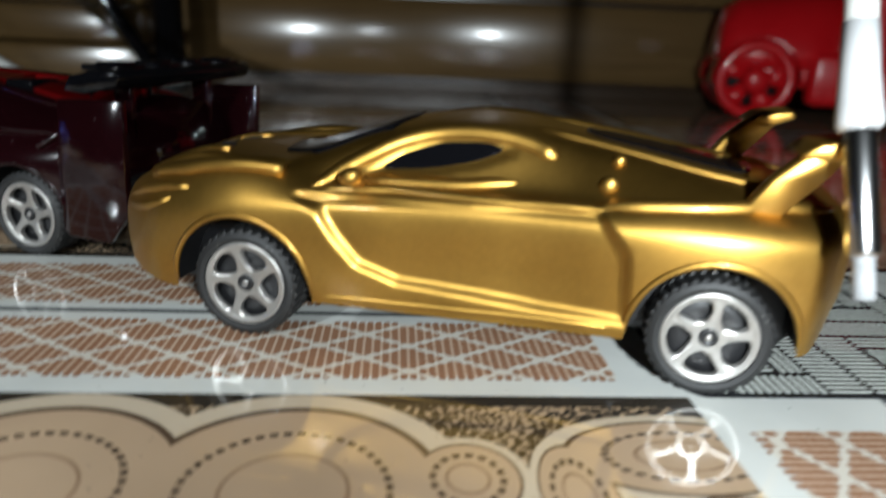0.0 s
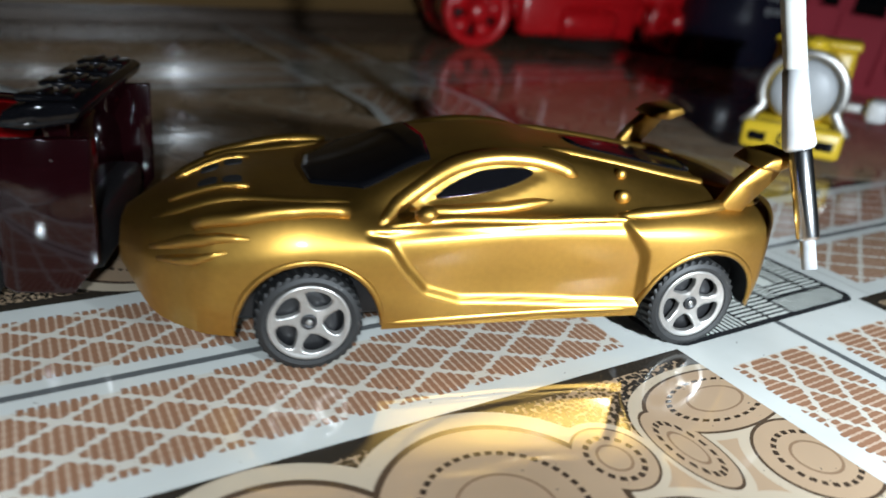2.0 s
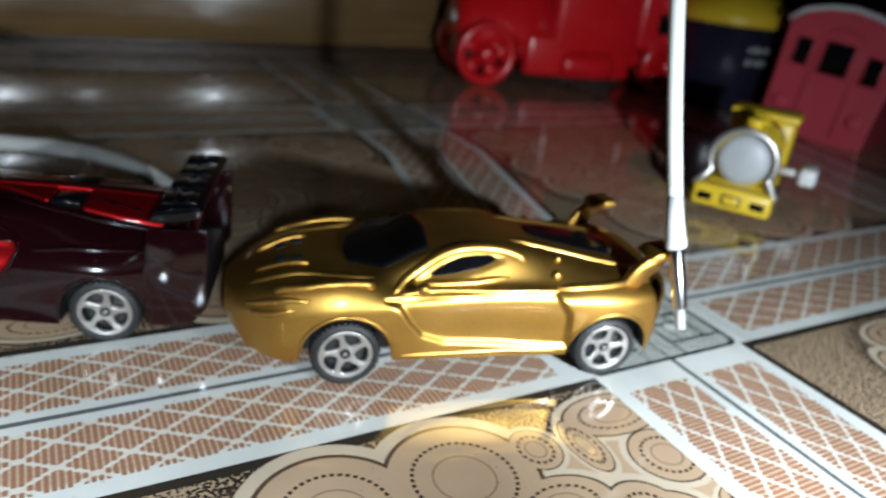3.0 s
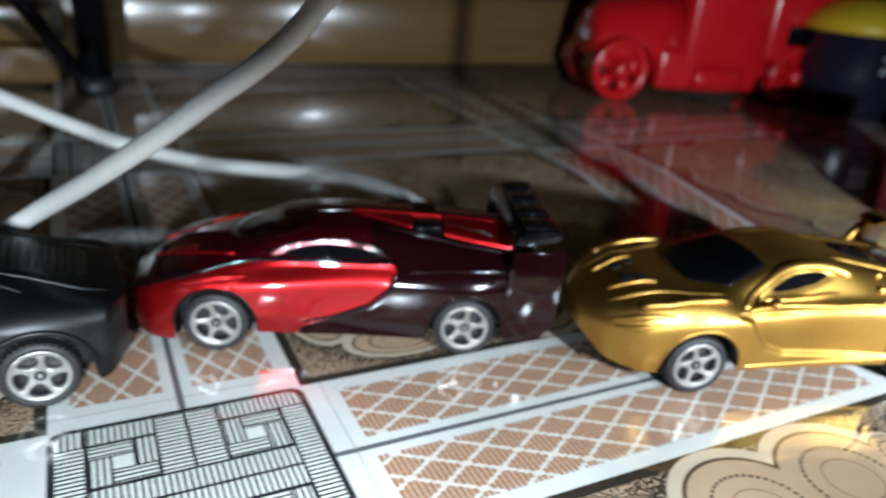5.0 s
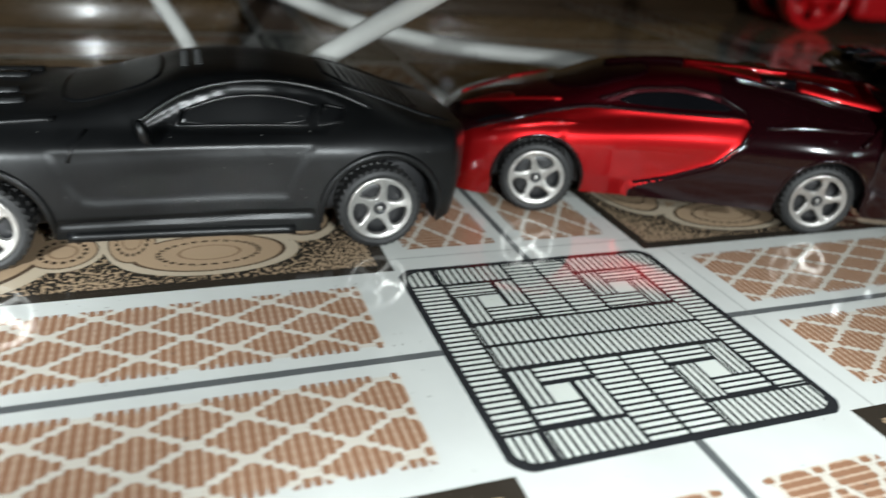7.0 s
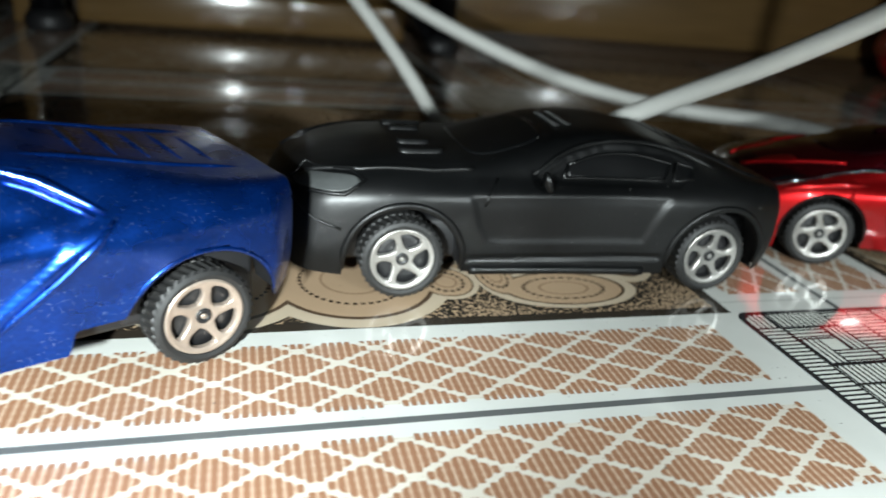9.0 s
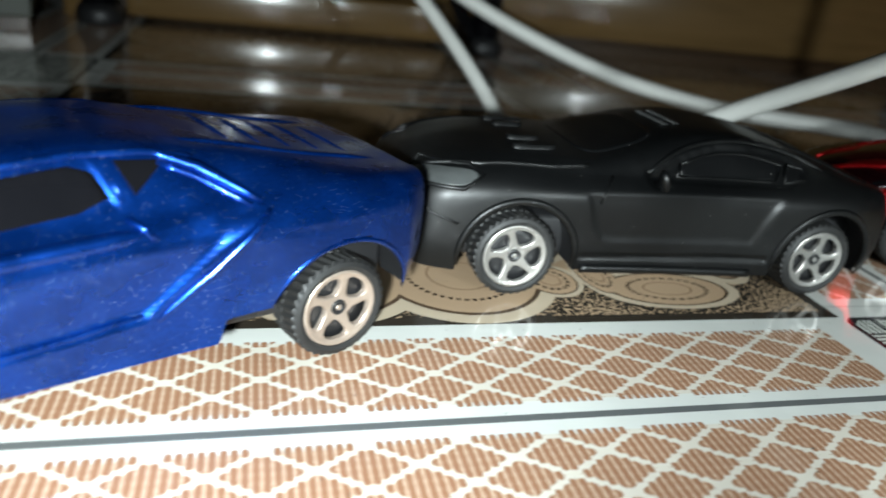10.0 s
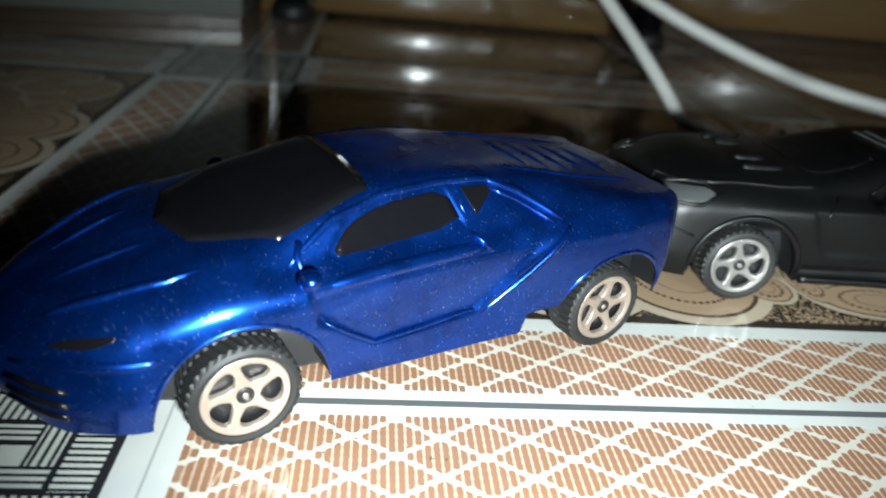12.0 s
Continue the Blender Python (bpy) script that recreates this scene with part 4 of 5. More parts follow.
def blue_car():
    car = car_root("toy_car", (-2.401, 0.338), -154.03, "metallic blue wedge-shaped toy supercar with black panes")
    sh = Shell(-0.30, 1.74, [(-0.30, 0.18), (-0.2, 0.15), (0.2, 0.21), (0.335, 0.205), (0.36, 0.14), (0.6, 0.14), (1.0, 0.145), (1.4, 0.11), (1.6, 0.11), (1.74, 0.18)], (0.0, 1.208), 0.223,
               [([(1.03, 0.352), (0.94, 0.29), (0.86, 0.235), (0.70, 0.243), (0.53, 0.258), (0.40, 0.370), (0.262, 0.487), (0.50, 0.452), (0.80, 0.438), (1.04, 0.420)], -0.014, 0.034),
                ([(0.975, 0.482), (0.91, 0.551), (0.80, 0.590), (0.60, 0.607), (0.555, 0.506), (0.95, 0.466)], -0.005, 0.012),
                ([(0.552, 0.604), (0.425, 0.596), (0.515, 0.520)], -0.004, 0.010)],
               y0=[(-0.30, 0.32), (-0.2, 0.39), (0.0, 0.41), (0.5, 0.40), (1.2, 0.41), (1.45, 0.385), (1.62, 0.30), (1.74, 0.16)],
               y1=[(-0.30, 0.35), (-0.2, 0.42), (0.0, 0.435), (0.5, 0.395), (1.2, 0.43), (1.45, 0.405), (1.62, 0.32), (1.74, 0.18)],
               ys=[(-0.30, 0.35), (-0.2, 0.41), (0.0, 0.43), (0.5, 0.41), (1.2, 0.42), (1.45, 0.39), (1.62, 0.30), (1.74, 0.17)],
               zs=[(-0.30, 0.44), (0.0, 0.45), (0.5, 0.43), (1.2, 0.41), (1.5, 0.34), (1.74, 0.29)],
               yd=[(-0.30, 0.32), (-0.2, 0.36), (0.05, 0.37), (0.5, 0.345), (0.9, 0.34), (1.2, 0.36), (1.45, 0.33), (1.62, 0.25), (1.74, 0.13)],
               zd=[(-0.30, 0.50), (0.0, 0.52), (0.4, 0.50), (0.9, 0.48), (1.2, 0.47), (1.45, 0.42), (1.62, 0.36), (1.74, 0.31)],
               yr=[(-0.30, 0.22), (0.0, 0.23), (0.3, 0.235), (0.7, 0.24), (0.95, 0.255), (1.3, 0.26), (1.6, 0.18), (1.74, 0.08)],
               zr=[(-0.30, 0.505), (0.0, 0.545), (0.3, 0.593), (0.6, 0.622), (0.8, 0.612), (1.0, 0.563), (1.2, 0.508), (1.4, 0.465), (1.6, 0.39), (1.74, 0.32)],
               zt=[(-0.30, 0.51), (0.0, 0.553), (0.3, 0.604), (0.6, 0.634), (0.8, 0.623), (1.0, 0.574), (1.2, 0.517), (1.4, 0.48), (1.6, 0.40), (1.74, 0.325)])
    part("body", sh.mesh(420), BLUE, car)
    chassis(car, sh, rim=BEIGE_SILVER)
    arch_lips(car, sh, BLUE, 0.008)
    on_top(car, sh, "windscreen", [(1.33, 0.0), (1.28, 0.17), (1.085, 0.292), (0.82, 0.240), (0.80, 0.0), (0.82, -0.240), (1.085, -0.292), (1.28, -0.17)], GLOSS_BLACK, lift=0.005, rounds=0, n=120)
    glass = [(0.955, 0.488), (0.90, 0.545), (0.80, 0.580), (0.60, 0.597), (0.562, 0.512), (0.94, 0.474)]
    both_sides(car, sh, "side_pane", glass, GLOSS_BLACK, thick=0.003, lift=0.003, rounds=1)
    both_sides(car, sh, "quarter_pane", [(0.545, 0.598), (0.435, 0.590), (0.515, 0.528)], GLOSS_BLACK, thick=0.003, lift=0.004, rounds=0)
    both_trims(car, sh, "pillar", [(0.578, 0.602), (0.555, 0.55), (0.54, 0.508)], BLUE, 0.009, lift=-0.005)
    both_trims(car, sh, "roof_gutter", [(1.08, 0.475), (0.94, 0.558), (0.80, 0.598), (0.62, 0.612), (0.48, 0.607), (0.36, 0.588)], BLUE, 0.012, lift=-0.005)
    both_trims(car, sh, "shoulder_line", [(1.02, 0.425), (0.80, 0.44), (0.50, 0.455)], BLUE, 0.022, lift=-0.014)
    both_trims(car, sh, "door_line", [(1.01, 0.338), (0.94, 0.288), (0.86, 0.236), (0.70, 0.244), (0.535, 0.259)], BLUE, 0.008, lift=-0.001)
    both_trims(car, sh, "side_blade", [(0.505, 0.240), (0.36, 0.356), (0.222, 0.482)], BLUE, 0.013, lift=-0.001)
    both_trims(car, sh, "rear_pillar", [(0.235, 0.497), (0.36, 0.57), (0.47, 0.610)], BLUE, 0.016, lift=-0.002)
    both_trims(car, sh, "rear_pillar_edge", [(0.262, 0.490), (0.37, 0.552), (0.45, 0.585)], BLUE, 0.007)
    both_trims(car, sh, "door_handle", [(0.545, 0.487), (0.52, 0.470), (0.498, 0.445)], BLUE, 0.008)
    both_trims(car, sh, "a_pillar", [(1.05, 0.455), (1.055, 0.49), (1.04, 0.52)], BLUE, 0.010)
    top_trims(car, sh, "hood_edge", [(1.62, 0.20), (1.48, 0.265), (1.36, 0.30), (1.28, 0.30)], BLUE, 0.013, lift=-0.003)
    top_trims(car, sh, "hood_rib", [(1.60, 0.075), (1.45, 0.105), (1.34, 0.12)], BLUE, 0.012, lift=-0.006)
    both_trims(car, sh, "bumper_line", [(1.40, 0.315), (1.52, 0.308), (1.63, 0.30), (1.70, 0.285)], BLUE, 0.016, lift=-0.006)
    both_sides(car, sh, "headlight", [(1.64, 0.335), (1.56, 0.365), (1.47, 0.38), (1.54, 0.345)], GLOSS_BLACK, lift=0.002, rounds=1, n=32)
    for z in (0.165, 0.20, 0.235):
        both_trims(car, sh, "bumper_slot", [(1.60, z), (1.66, z + 0.004), (1.715, z + 0.01)], GLOSS_BLACK, 0.009)
    for k in range(5):
        x = 0.22 - 0.09 * k
        part("engine_slat", trim(sh, [(x, -0.15), (x, 0.15)], 0.010, top=True, lift=-0.003), BLUE, car)
    top_trims(car, sh, "deck_rail", [(0.40, 0.17), (0.10, 0.20), (-0.22, 0.21)], BLUE, 0.015, lift=-0.008)
    mirrors(car, (1.055, 0.43, 0.475), (0.030, 0.034, 0.024), BLUE)
    return car, sh


black_car()
red_car()
gold_car()
blue_car()


# ---- the room ----
def slab(name, lo, hi, material, label, category="", kind="structure", bevel=0.0):
    ob = part(name, box([v / K for v in lo], [v / K for v in hi], bevel), material, smooth=False)
    return tagged(ob, label, category, "", kind)


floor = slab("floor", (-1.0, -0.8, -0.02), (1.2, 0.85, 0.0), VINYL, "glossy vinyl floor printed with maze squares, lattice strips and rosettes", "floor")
slab("wall_north", (-1.0, 0.85, -0.02), (1.2, 0.95, 1.1), DARK_WALL, "dim painted wall", "wall")
slab("wall_south", (-1.0, -0.9, -0.02), (1.2, -0.8, 1.1), DARK_WALL, "dim painted wall", "wall")
slab("wall_west", (-1.1, -0.9, -0.02), (-1.0, 0.95, 1.1), DARK_WALL, "dim painted wall", "wall")
slab("wall_east", (1.2, -0.9, -0.02), (1.3, 0.95, 1.1), DARK_WALL, "dim painted wall", "wall")
slab("ceiling", (-1.1, -0.9, 1.1), (1.3, 0.95, 1.15), DARK_WALL, "dim painted ceiling", "ceiling")

# wooden furniture base behind the toys
base = new("wooden_cabinet")
base.matrix_basis = pose(0, K * 7.55, 0, 0, 0, -1.0)
tagged(base, "low varnished brown wooden cabinet front of horizontal boards", "cabinet")
part("back_panel", box((-4.25, 0.08, 0.02), (13, 0.6, 6.5)), DARK_WOOD, base, smooth=False)
part("plinth", box((-0.38, -0.06, 0.0), (13, 0.1, 0.17), 0.02), DARK_WOOD, base, smooth=False)
part("plinth_lip", box((-0.38, -0.10, 0.05), (13, -0.06, 0.10), 0.012), DARK_WOOD, base, smooth=False)
for k in range(6):
    part("board", box((-0.35, -0.02, 0.21 + 1.0 * k), (13, 0.1, 1.16 + 1.0 * k), 0.03), WOOD, base)
for k in range(12):
    part("slat", box((-3.95, -0.45, 0.05 + 0.44 * k), (-0.4, 0.1, 0.47 + 0.44 * k), 0.06, 4), WOOD, base)
part("corner_post", box((-4.55, -0.5, 0.0), (-4.35, 0.3, 6.5), 0.04), WOOD, base)

# black steel legs of a stand, one upright with a brace and one further along
def stand_leg(x, braced):
    leg = new("stand_leg")
    leg.matrix_basis = pose(K * x, K * 6.85, 0)
    tagged(leg, "glossy black steel stand leg on the floor before the cabinet", "stand leg", "black stand legs")
    part("upright", tube([(0, 0, 0.02), (0, 0, 7.0)], 0.17, 20), GLOSS_BLACK, leg)
    part("foot", lathe([(0.21, 0.0), (0.23, 0.03), (0.23, 0.12), (0.18, 0.20)], 24, "z"), BLACK_PLASTIC, leg)
    if braced:
        part("brace", tube([(-0.12, -0.05, 0.12), (-0.6, -0.08, 0.9), (-1.6, -0.1, 2.6), (-3.2, -0.1, 5.4)], 0.085, 14), GLOSS_BLACK, leg)
    return leg


stand_leg(-0.05, True)
stand_leg(-4.15, False)

# grey-green painted panel to the west of the cabinet
panel = new("painted_cupboard")
panel.matrix_basis = pose(K * -4.5, K * 5.75, 0, 0, 0, 12)
tagged(panel, "grey-green painted cupboard standing on the vinyl floor", "cupboard")
part("front", box((-9, 0, 0.14), (0, 0.15, 9), 0.02), WALL, panel, smooth=False)
part("side", box((-0.15, 0.15, 0.14), (0, 4, 9), 0.02), WALL, panel, smooth=False)
part("skirting", box((-9, 0.05, 0), (-0.02, 0.2, 0.14), 0.01), DARK_WOOD, panel, smooth=False)


# ---- more toys at the back ----
def truck_wheel(truck, x, y, r=0.42):
    at = pose(K * x, K * y, K * r, 0, 0, 180 if y < 0.5 else 0)
    hub = part("wheel", lathe([(0.06, -0.16), (0.13, -0.16), (0.14, 0.20), (0.10, 0.24), (0.03, 0.25)], 20), RED_PLASTIC, truck, place=at)
    part("tyre", lathe([(r - 0.10, -0.15), (r - 0.02, -0.16), (r, -0.12), (r, 0.12), (r - 0.02, 0.16), (r - 0.10, 0.15), (r - 0.13, 0.10), (r - 0.13, -0.10), (r - 0.10, -0.15)], 40, caps=False), RED_PLASTIC, hub)
    part("wheel_back", lathe([(0.02, -0.13), (r - 0.12, -0.13), (r - 0.12, -0.09), (0.02, -0.09)], 32), BLACK_PLASTIC, hub)
    for k in range(5):
        w = 2 * math.pi * k / 5 + 0.5
        c, t = Vector((math.cos(w), 0, math.sin(w))), Vector((-math.sin(w), 0, math.cos(w)))
        bm = bmesh.new()
        rows = []
        for q, wide in ((0.10, 0.06), (0.2, 0.08), (0.33, 0.15)):
            rows.append([c * q + t * e + Vector((0, h, 0)) for e, h in ((-wide, -0.04), (wide, -0.04), (wide, 0.08), (-wide, 0.08))])
        put_rings(bm, rows)
        part("spoke", bm, RED_PLASTIC, hub)


def toy_truck():
    truck = new("toy_truck")
    truck.matrix_basis = pose(K * 6.50, K * 5.85, 0, 0, 0, -14.2)
    tagged(truck, "large bright red plastic toy truck standing by the cabinet", "toy truck")
    part("chassis", box((-0.15, 0.1, 0.34), (3.0, 0.9, 0.62), 0.08, 3), RED_PLASTIC, truck)
    part("side_skirt", box((0.55, -0.06, 0.17), (2.15, 0.2, 0.75), 0.09, 3), RED_PLASTIC, truck)
    hood = bmesh.new()
    put_rings(hood, [[(x, 0.5 + w * 0.52 * math.cos(a), 0.55 + h * math.sin(a)) for a in np.linspace(0, math.pi, 14)] for x, w, h in ((-0.40, 0.85, 0.4), (-0.36, 0.93, 0.62), (-0.2, 1.0, 0.75), (0.5, 1.0, 0.82), (0.95, 1.0, 0.85))])
    part("hood", hood, RED_PLASTIC, truck)
    part("cab", box((0.9, -0.08, 0.5), (2.2, 1.08, 2.6), 0.12, 3), RED_PLASTIC, truck)
    part("cab_window", box((1.15, -0.10, 1.5), (1.95, 0.0, 2.3), 0.05), GLOSS_BLACK, truck)
    part("rear_box", box((2.15, -0.06, 0.6), (3.6, 1.06, 2.0), 0.1, 3), RED_PLASTIC, truck)
    part("fuel_tank", lathe([(0.02, 1.05), (0.17, 1.07), (0.2, 1.15), (0.2, 1.75), (0.17, 1.83), (0.02, 1.85)], 24, "x"), RED_PLASTIC, truck, place=pose(0, 0, K * 0.36))
    part("badge", box((2.45, -0.09, 0.86), (2.95, -0.05, 1.14), 0.02), GLOSS_BLACK, truck, "black rectangular badge")
    for x in (0.0, 2.75):
        for y in (0.08, 0.92):
            bm = bmesh.new()
            arc = [(x + 0.43 * math.cos(a), 0.42 + 0.43 * math.sin(a)) for a in np.linspace(-0.1, math.pi + 0.1, 20)]
            put_rings(bm, [[(px, y + d, pz) for px, pz in arc] for d in (-0.16, 0.16)] + [[(x + (px - x) * 1.07, y + d, 0.42 + (pz - 0.42) * 1.07) for px, pz in arc] for d in (0.16, -0.16)], closed=False, caps=False)
            part("fender", bm, RED_PLASTIC, truck)
            truck_wheel(truck, x, y)


def toy_train():
    """A wind-up engine, seen from its plain round front."""
    train = new("toy_train")
    train.matrix_basis = pose(K * 5.90, K * 1.0, 0, 0, 0, 32)
    tagged(train, "small yellow wind-up toy train engine with a grey round front", "toy train")
    part("bumper", box((-0.08, -0.30, 0.07), (0.10, 0.30, 0.25), 0.03), YELLOW_PLASTIC, train)
    for y in (-0.2, 0.2):
        part("bumper_slot", box((-0.092, y - 0.055, 0.125), (-0.075, y + 0.055, 0.185), 0.008), GLOSS_BLACK, train)
    part("bumper_plate", box((-0.092, -0.075, 0.115), (-0.076, 0.075, 0.2), 0.006), BLACK_PLASTIC, train)
    part("bumper_plate_face", box((-0.098, -0.06, 0.13), (-0.088, 0.06, 0.187), 0.004), YELLOW_PLASTIC, train)
    part("running_board", box((0.08, -0.27, 0.18), (1.15, 0.27, 0.26), 0.02), YELLOW_PLASTIC, train)
    part("boiler", lathe([(0.2, 0.12), (0.23, 0.14), (0.23, 0.3), (0.24, 0.31), (0.24, 0.34), (0.23, 0.35), (0.23, 0.55), (0.24, 0.56), (0.24, 0.59), (0.23, 0.6), (0.23, 0.88)], 32, "x"), YELLOW_PLASTIC, train, place=pose(0, 0, K * 0.46))
    part("front_disc", lathe([(0.01, 0.06), (0.14, 0.065), (0.19, 0.085), (0.205, 0.12), (0.205, 0.14)], 32, "x"), GREY_PLASTIC, train, "plain grey round front", place=pose(0, 0, K * 0.45))
    hoop = [(0.05 + 0.02 * abs(math.cos(a)), 0.245 * math.cos(a), 0.45 + 0.245 * math.sin(a)) for a in np.linspace(-0.5, math.pi + 0.5, 26)]
    hoop = [(-0.02, 0.31, 0.22)] + hoop + [(-0.02, -0.31, 0.22)]
    part("front_hoop", tube(hoop, 0.028, 10), SILVER, train, "silver hoop round the front")
    part("chimney", lathe([(0.075, 0.62), (0.065, 0.66), (0.06, 0.71), (0.075, 0.73), (0.075, 0.76), (0.05, 0.76)], 20, "z"), YELLOW_PLASTIC, train, place=pose(K * 0.28, 0, 0))
    part("dome", lathe([(0.09, 0.62), (0.09, 0.70), (0.07, 0.75), (0.02, 0.77)], 20, "z"), YELLOW_PLASTIC, train, place=pose(K * 0.52, 0, 0))
    part("cab", box((0.86, -0.27, 0.2), (1.22, 0.27, 0.68), 0.05, 3), YELLOW_PLASTIC, train)
    part("cab_roof", box((0.84, -0.29, 0.66), (1.25, 0.29, 0.73), 0.03, 3), YELLOW_PLASTIC, train)
    for x in (0.3, 0.8):
        for y in (-0.25, 0.25):
            part("wheel", lathe([(0.04, -0.03), (0.13, -0.03), (0.13, 0.02), (0.1, 0.035), (0.03, 0.035)], 20), BLACK_PLASTIC, train, place=pose(K * x, K * y, K * 0.13))
    part("key_shaft", tube([(0.62, -0.24, 0.32), (0.62, -0.42, 0.32)], 0.03, 10), WHITE_PLASTIC, train)
    part("wind_up_key", box((0.48, -0.54, 0.25), (0.76, -0.40, 0.40), 0.04, 3), WHITE_PLASTIC, train, "white wind-up key")


def toy_coach():
    coach = new("toy_coach")
    coach.matrix_basis = pose(K * 9.35, K * 2.85, 0, 0, 5, -72)
    tagged(coach, "dull red plastic toy railway coach with square windows", "toy coach")
    arch = [(-0.62, 0.0), (0.62, 0.0), (0.66, 1.28), (0.5, 1.42), (0.25, 1.5), (0.0, 1.53), (-0.25, 1.5), (-0.5, 1.42), (-0.66, 1.28)]
    bm = bmesh.new()
    put_rings(bm, [[(x, y, z) for x, z in arch] for y in (0, 2.0)])
    bmesh.ops.bevel(bm, geom=bm.edges[:], offset=0.02, segments=2, affect="EDGES", profile=0.5)
    part("body", bm, PINK_PLASTIC, coach, smooth=False)
    rim = [(x * 1.03, -0.03, z + 0.02) for x, z in arch[2:]]
    part("roof_rim", tube(rim, 0.035, 8), WHITE_PLASTIC, coach, "white roof edge")
    for x, z, w, h in ((-0.40, 0.98, 0.10, 0.16), (0.0, 0.98, 0.17, 0.19), (0.42, 0.94, 0.10, 0.16)):
        part("window", box((x - w, -0.012, z - h), (x + w, 0.02, z + h), 0.006), GLOSS_BLACK, coach)
        part("window_frame", tube([(x - w, -0.012, z - h), (x + w, -0.012, z - h), (x + w, -0.012, z + h), (x - w, -0.012, z + h), (x - w, -0.012, z - h)], 0.016, 6), PINK_PLASTIC, coach)
    part("door_outline", tube([(-0.24, -0.008, 0.12), (-0.24, -0.008, 1.2), (-0.1, -0.008, 1.3), (0.12, -0.008, 1.3), (0.25, -0.008, 1.2), (0.25, -0.008, 0.12)], 0.018, 6), PINK_PLASTIC, coach)
    for x in (-0.45, 0.45):
        part("buffer", lathe([(0.05, -0.06), (0.08, -0.06), (0.08, -0.03), (0.05, 0.02)], 18), PINK_PLASTIC, coach, place=pose(K * x, 0, K * 0.36))


def dark_tub():
    tub = new("plastic_tub")
    tub.matrix_basis = pose(K * 9.75, K * 4.7, 0, 0, 0, 20)
    tagged(tub, "dark navy plastic tub with a domed yellow lid", "tub")
    part("body", lathe([(0.62, 0.0), (0.68, 0.04), (0.72, 0.6), (0.75, 1.12), (0.78, 1.15), (0.70, 1.16)], 40, "z"), NAVY, tub)
    part("lid", lathe([(0.80, 1.14), (0.80, 1.24), (0.72, 1.36), (0.5, 1.52), (0.2, 1.6), (0.02, 1.61)], 40, "z"), YELLOW_PLASTIC, tub)
    bm = bmesh.new()
    for row, z in enumerate((0.86, 0.70)):
        for k in range(4):
            w = radians(225 + 7 * k)
            c = bmesh.ops.create_cube(bm, size=1.0)
            m = Matrix.Translation((0.735 * math.cos(w), 0.735 * math.sin(w), z)) @ Matrix.Rotation(w, 4, "Z") @ Matrix.Diagonal((0.012, 0.06, 0.09 if (k + row) % 2 else 0.06, 1))
            bmesh.ops.transform(bm, matrix=m, verts=c["verts"])
    part("lettering", bm, GREY_PLASTIC, tub, "grey bars of unreadable writing")


toy_truck()
toy_train()
toy_coach()
dark_tub()


# ---- white cables ----
def cable(runs, radius, label):
    return tagged(part("cable", tube(runs, radius, 12), WHITE_CABLE), label, "cable")


def bent(points, n=10):
    """A smooth run through points."""
    pts = [Vector(p) for p in points]
    pts = [pts[0] * 2 - pts[1], *pts, pts[-1] * 2 - pts[-2]]
    out = []
    for p0, p1, p2, p3 in zip(pts, pts[1:], pts[2:], pts[3:]):
        out += bezier(p1, p1 + (p2 - p0) / 6, p2 - (p3 - p1) / 6, p2, n)[:-1]
    return out + [pts[-2]]


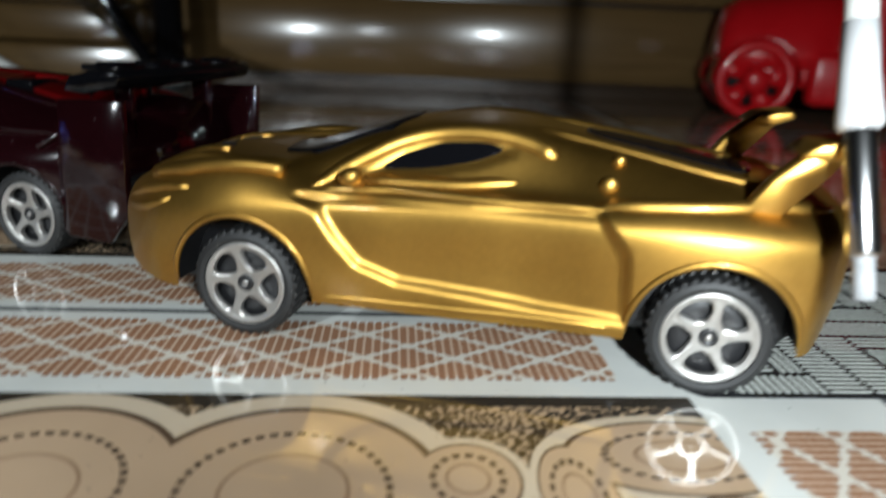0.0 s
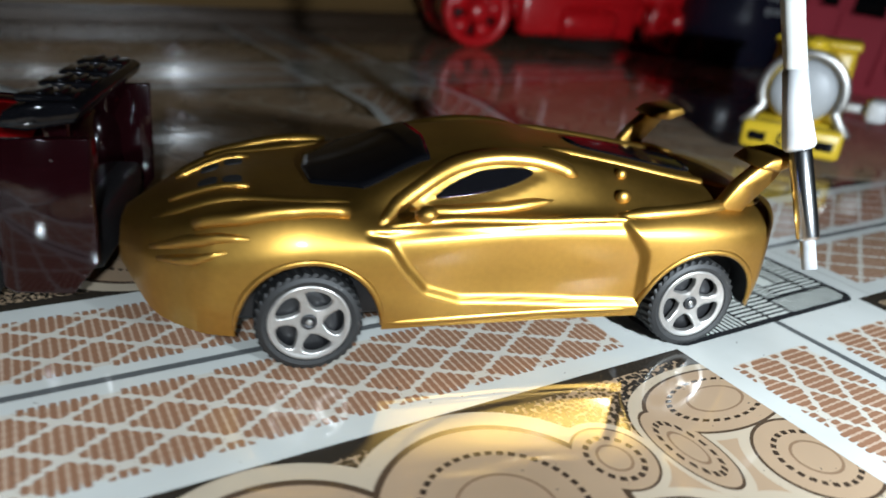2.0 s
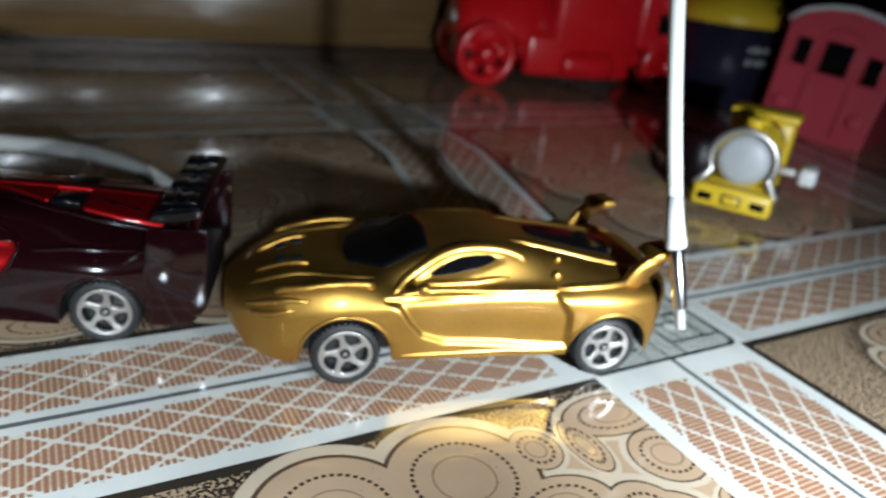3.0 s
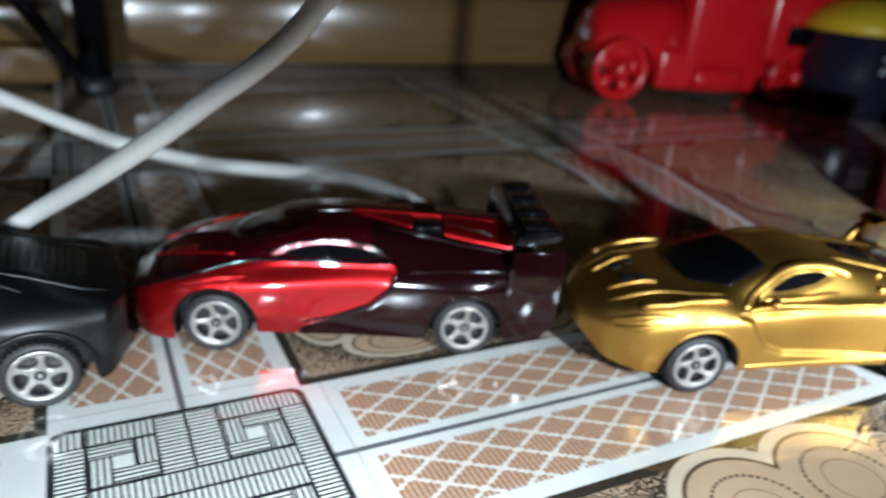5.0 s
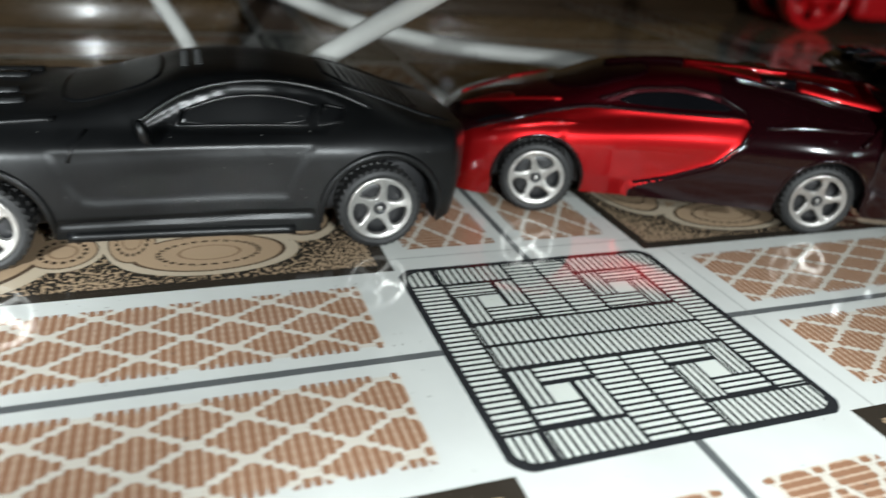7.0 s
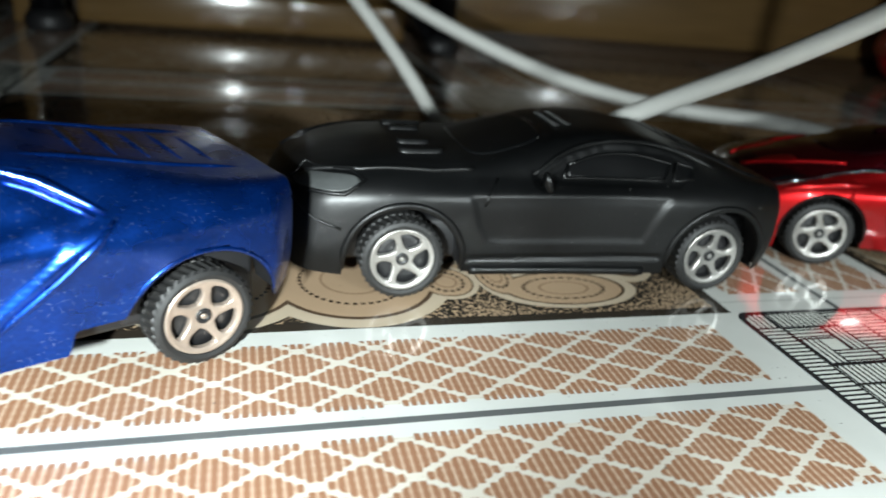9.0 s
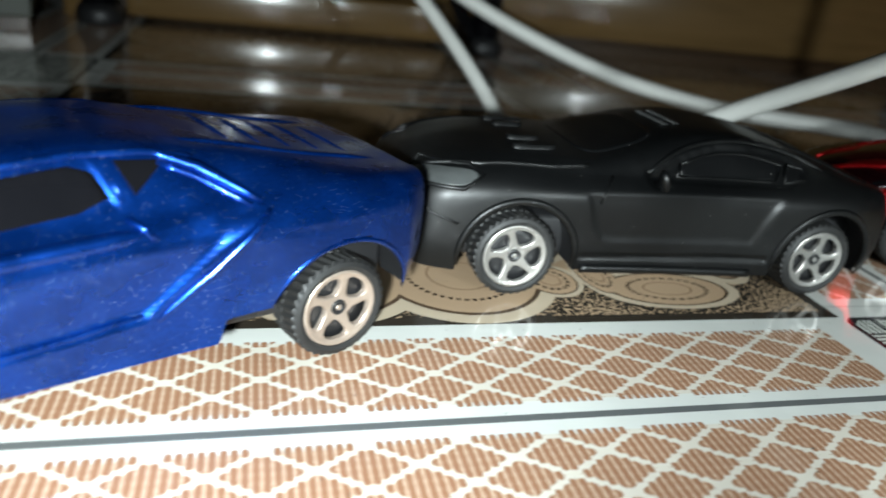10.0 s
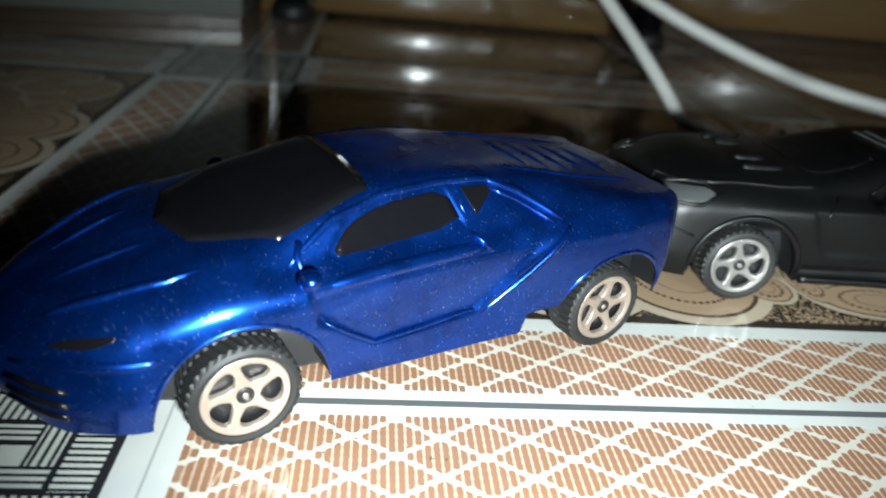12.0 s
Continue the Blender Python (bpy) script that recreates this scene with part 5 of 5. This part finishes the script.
cable(bent([(-1.3, 1.95, 0.05), (-0.95, 1.82, 0.13), (-0.6, 1.54, 0.47), (-0.21, 0.98, 0.88), (0.15, 0.66, 1.22), (0.55, 0.5, 1.60), (1.0, 0.55, 2.3), (1.35, 1.5, 4.4), (1.7, 3.8, 6.6), (1.9, 7.75, 6.56)]),
      0.045, "white cable that rises behind the black toy car")
cable(bent([(-2.6, 7.75, 6.57), (-2.9, 5.6, 5.6), (-2.6, 4.8, 3.4), (-1.95, 4.4, 1.62), (-1.394, 4.143, 0.95), (-0.417, 3.661, 0.48), (0.427, 3.075, 0.285), (1.45, 2.5, 0.26), (1.9, 2.0, 0.1), (1.75, 1.5, 0.055), (1.2, 1.6, 0.055)]),
      0.055, "white cable that sags to the floor behind the toy cars")
cable(bezier((-3.4, 7.75, 6.56), (-3.6, 5.4, 6.8), (-3.3, 4.7, 3.6), (-2.9, 4.6, 2.8), 10)[:-1] + bezier((-2.9, 4.6, 2.8), (-2.5, 4.45, 2.1), (-2.2, 4.3, 1.64), (-2.022, 4.2, 1.38), 8) + bezier((-2.022, 4.2, 1.38), (-1.776, 4.055, 1.018), (-1.365, 3.904, 0.731), (-0.988, 3.238, 0.055), 20)[1:]
      + bezier((-0.988, 3.238, 0.055), (-0.9, 3.1, 0.052), (-0.8, 2.6, 0.052), (-0.9, 2.2, 0.052), 8)[1:], 0.05, "white cable that hangs down to the floor")
lead = cable(bezier((4.2, 7.75, 6.55), (4.1, 4.0, 8.2), (3.74, 0.6, 6.5), (3.70, 0.30, 4.0), 16)[:-1] + bezier((3.70, 0.30, 4.0), (3.66, 0.05, 2.4), (3.62, -0.20, 1.55), (3.575, -0.50, 0.84), 24), 0.034, "white charging cable that hangs by the gold toy car")
part("strain_relief", tube([(3.577, -0.48, 0.885), (3.572, -0.52, 0.78), (3.568, -0.55, 0.71), (3.566, -0.565, 0.68), (3.566, -0.57, 0.67)], [0.036, 0.040, 0.046, 0.048, 0.040], 16), WHITE_PLASTIC, lead)
part("plug", tube([(3.566, -0.565, 0.68), (3.565, -0.575, 0.66), (3.56, -0.675, 0.43), (3.56, -0.678, 0.422)], [0.030, 0.033, 0.033, 0.029], 16), METAL, lead, "bright metal plug")
part("plug_tip", tube([(3.56, -0.675, 0.425), (3.558, -0.71, 0.34)], 0.022, 12), GREY_PLASTIC, lead)
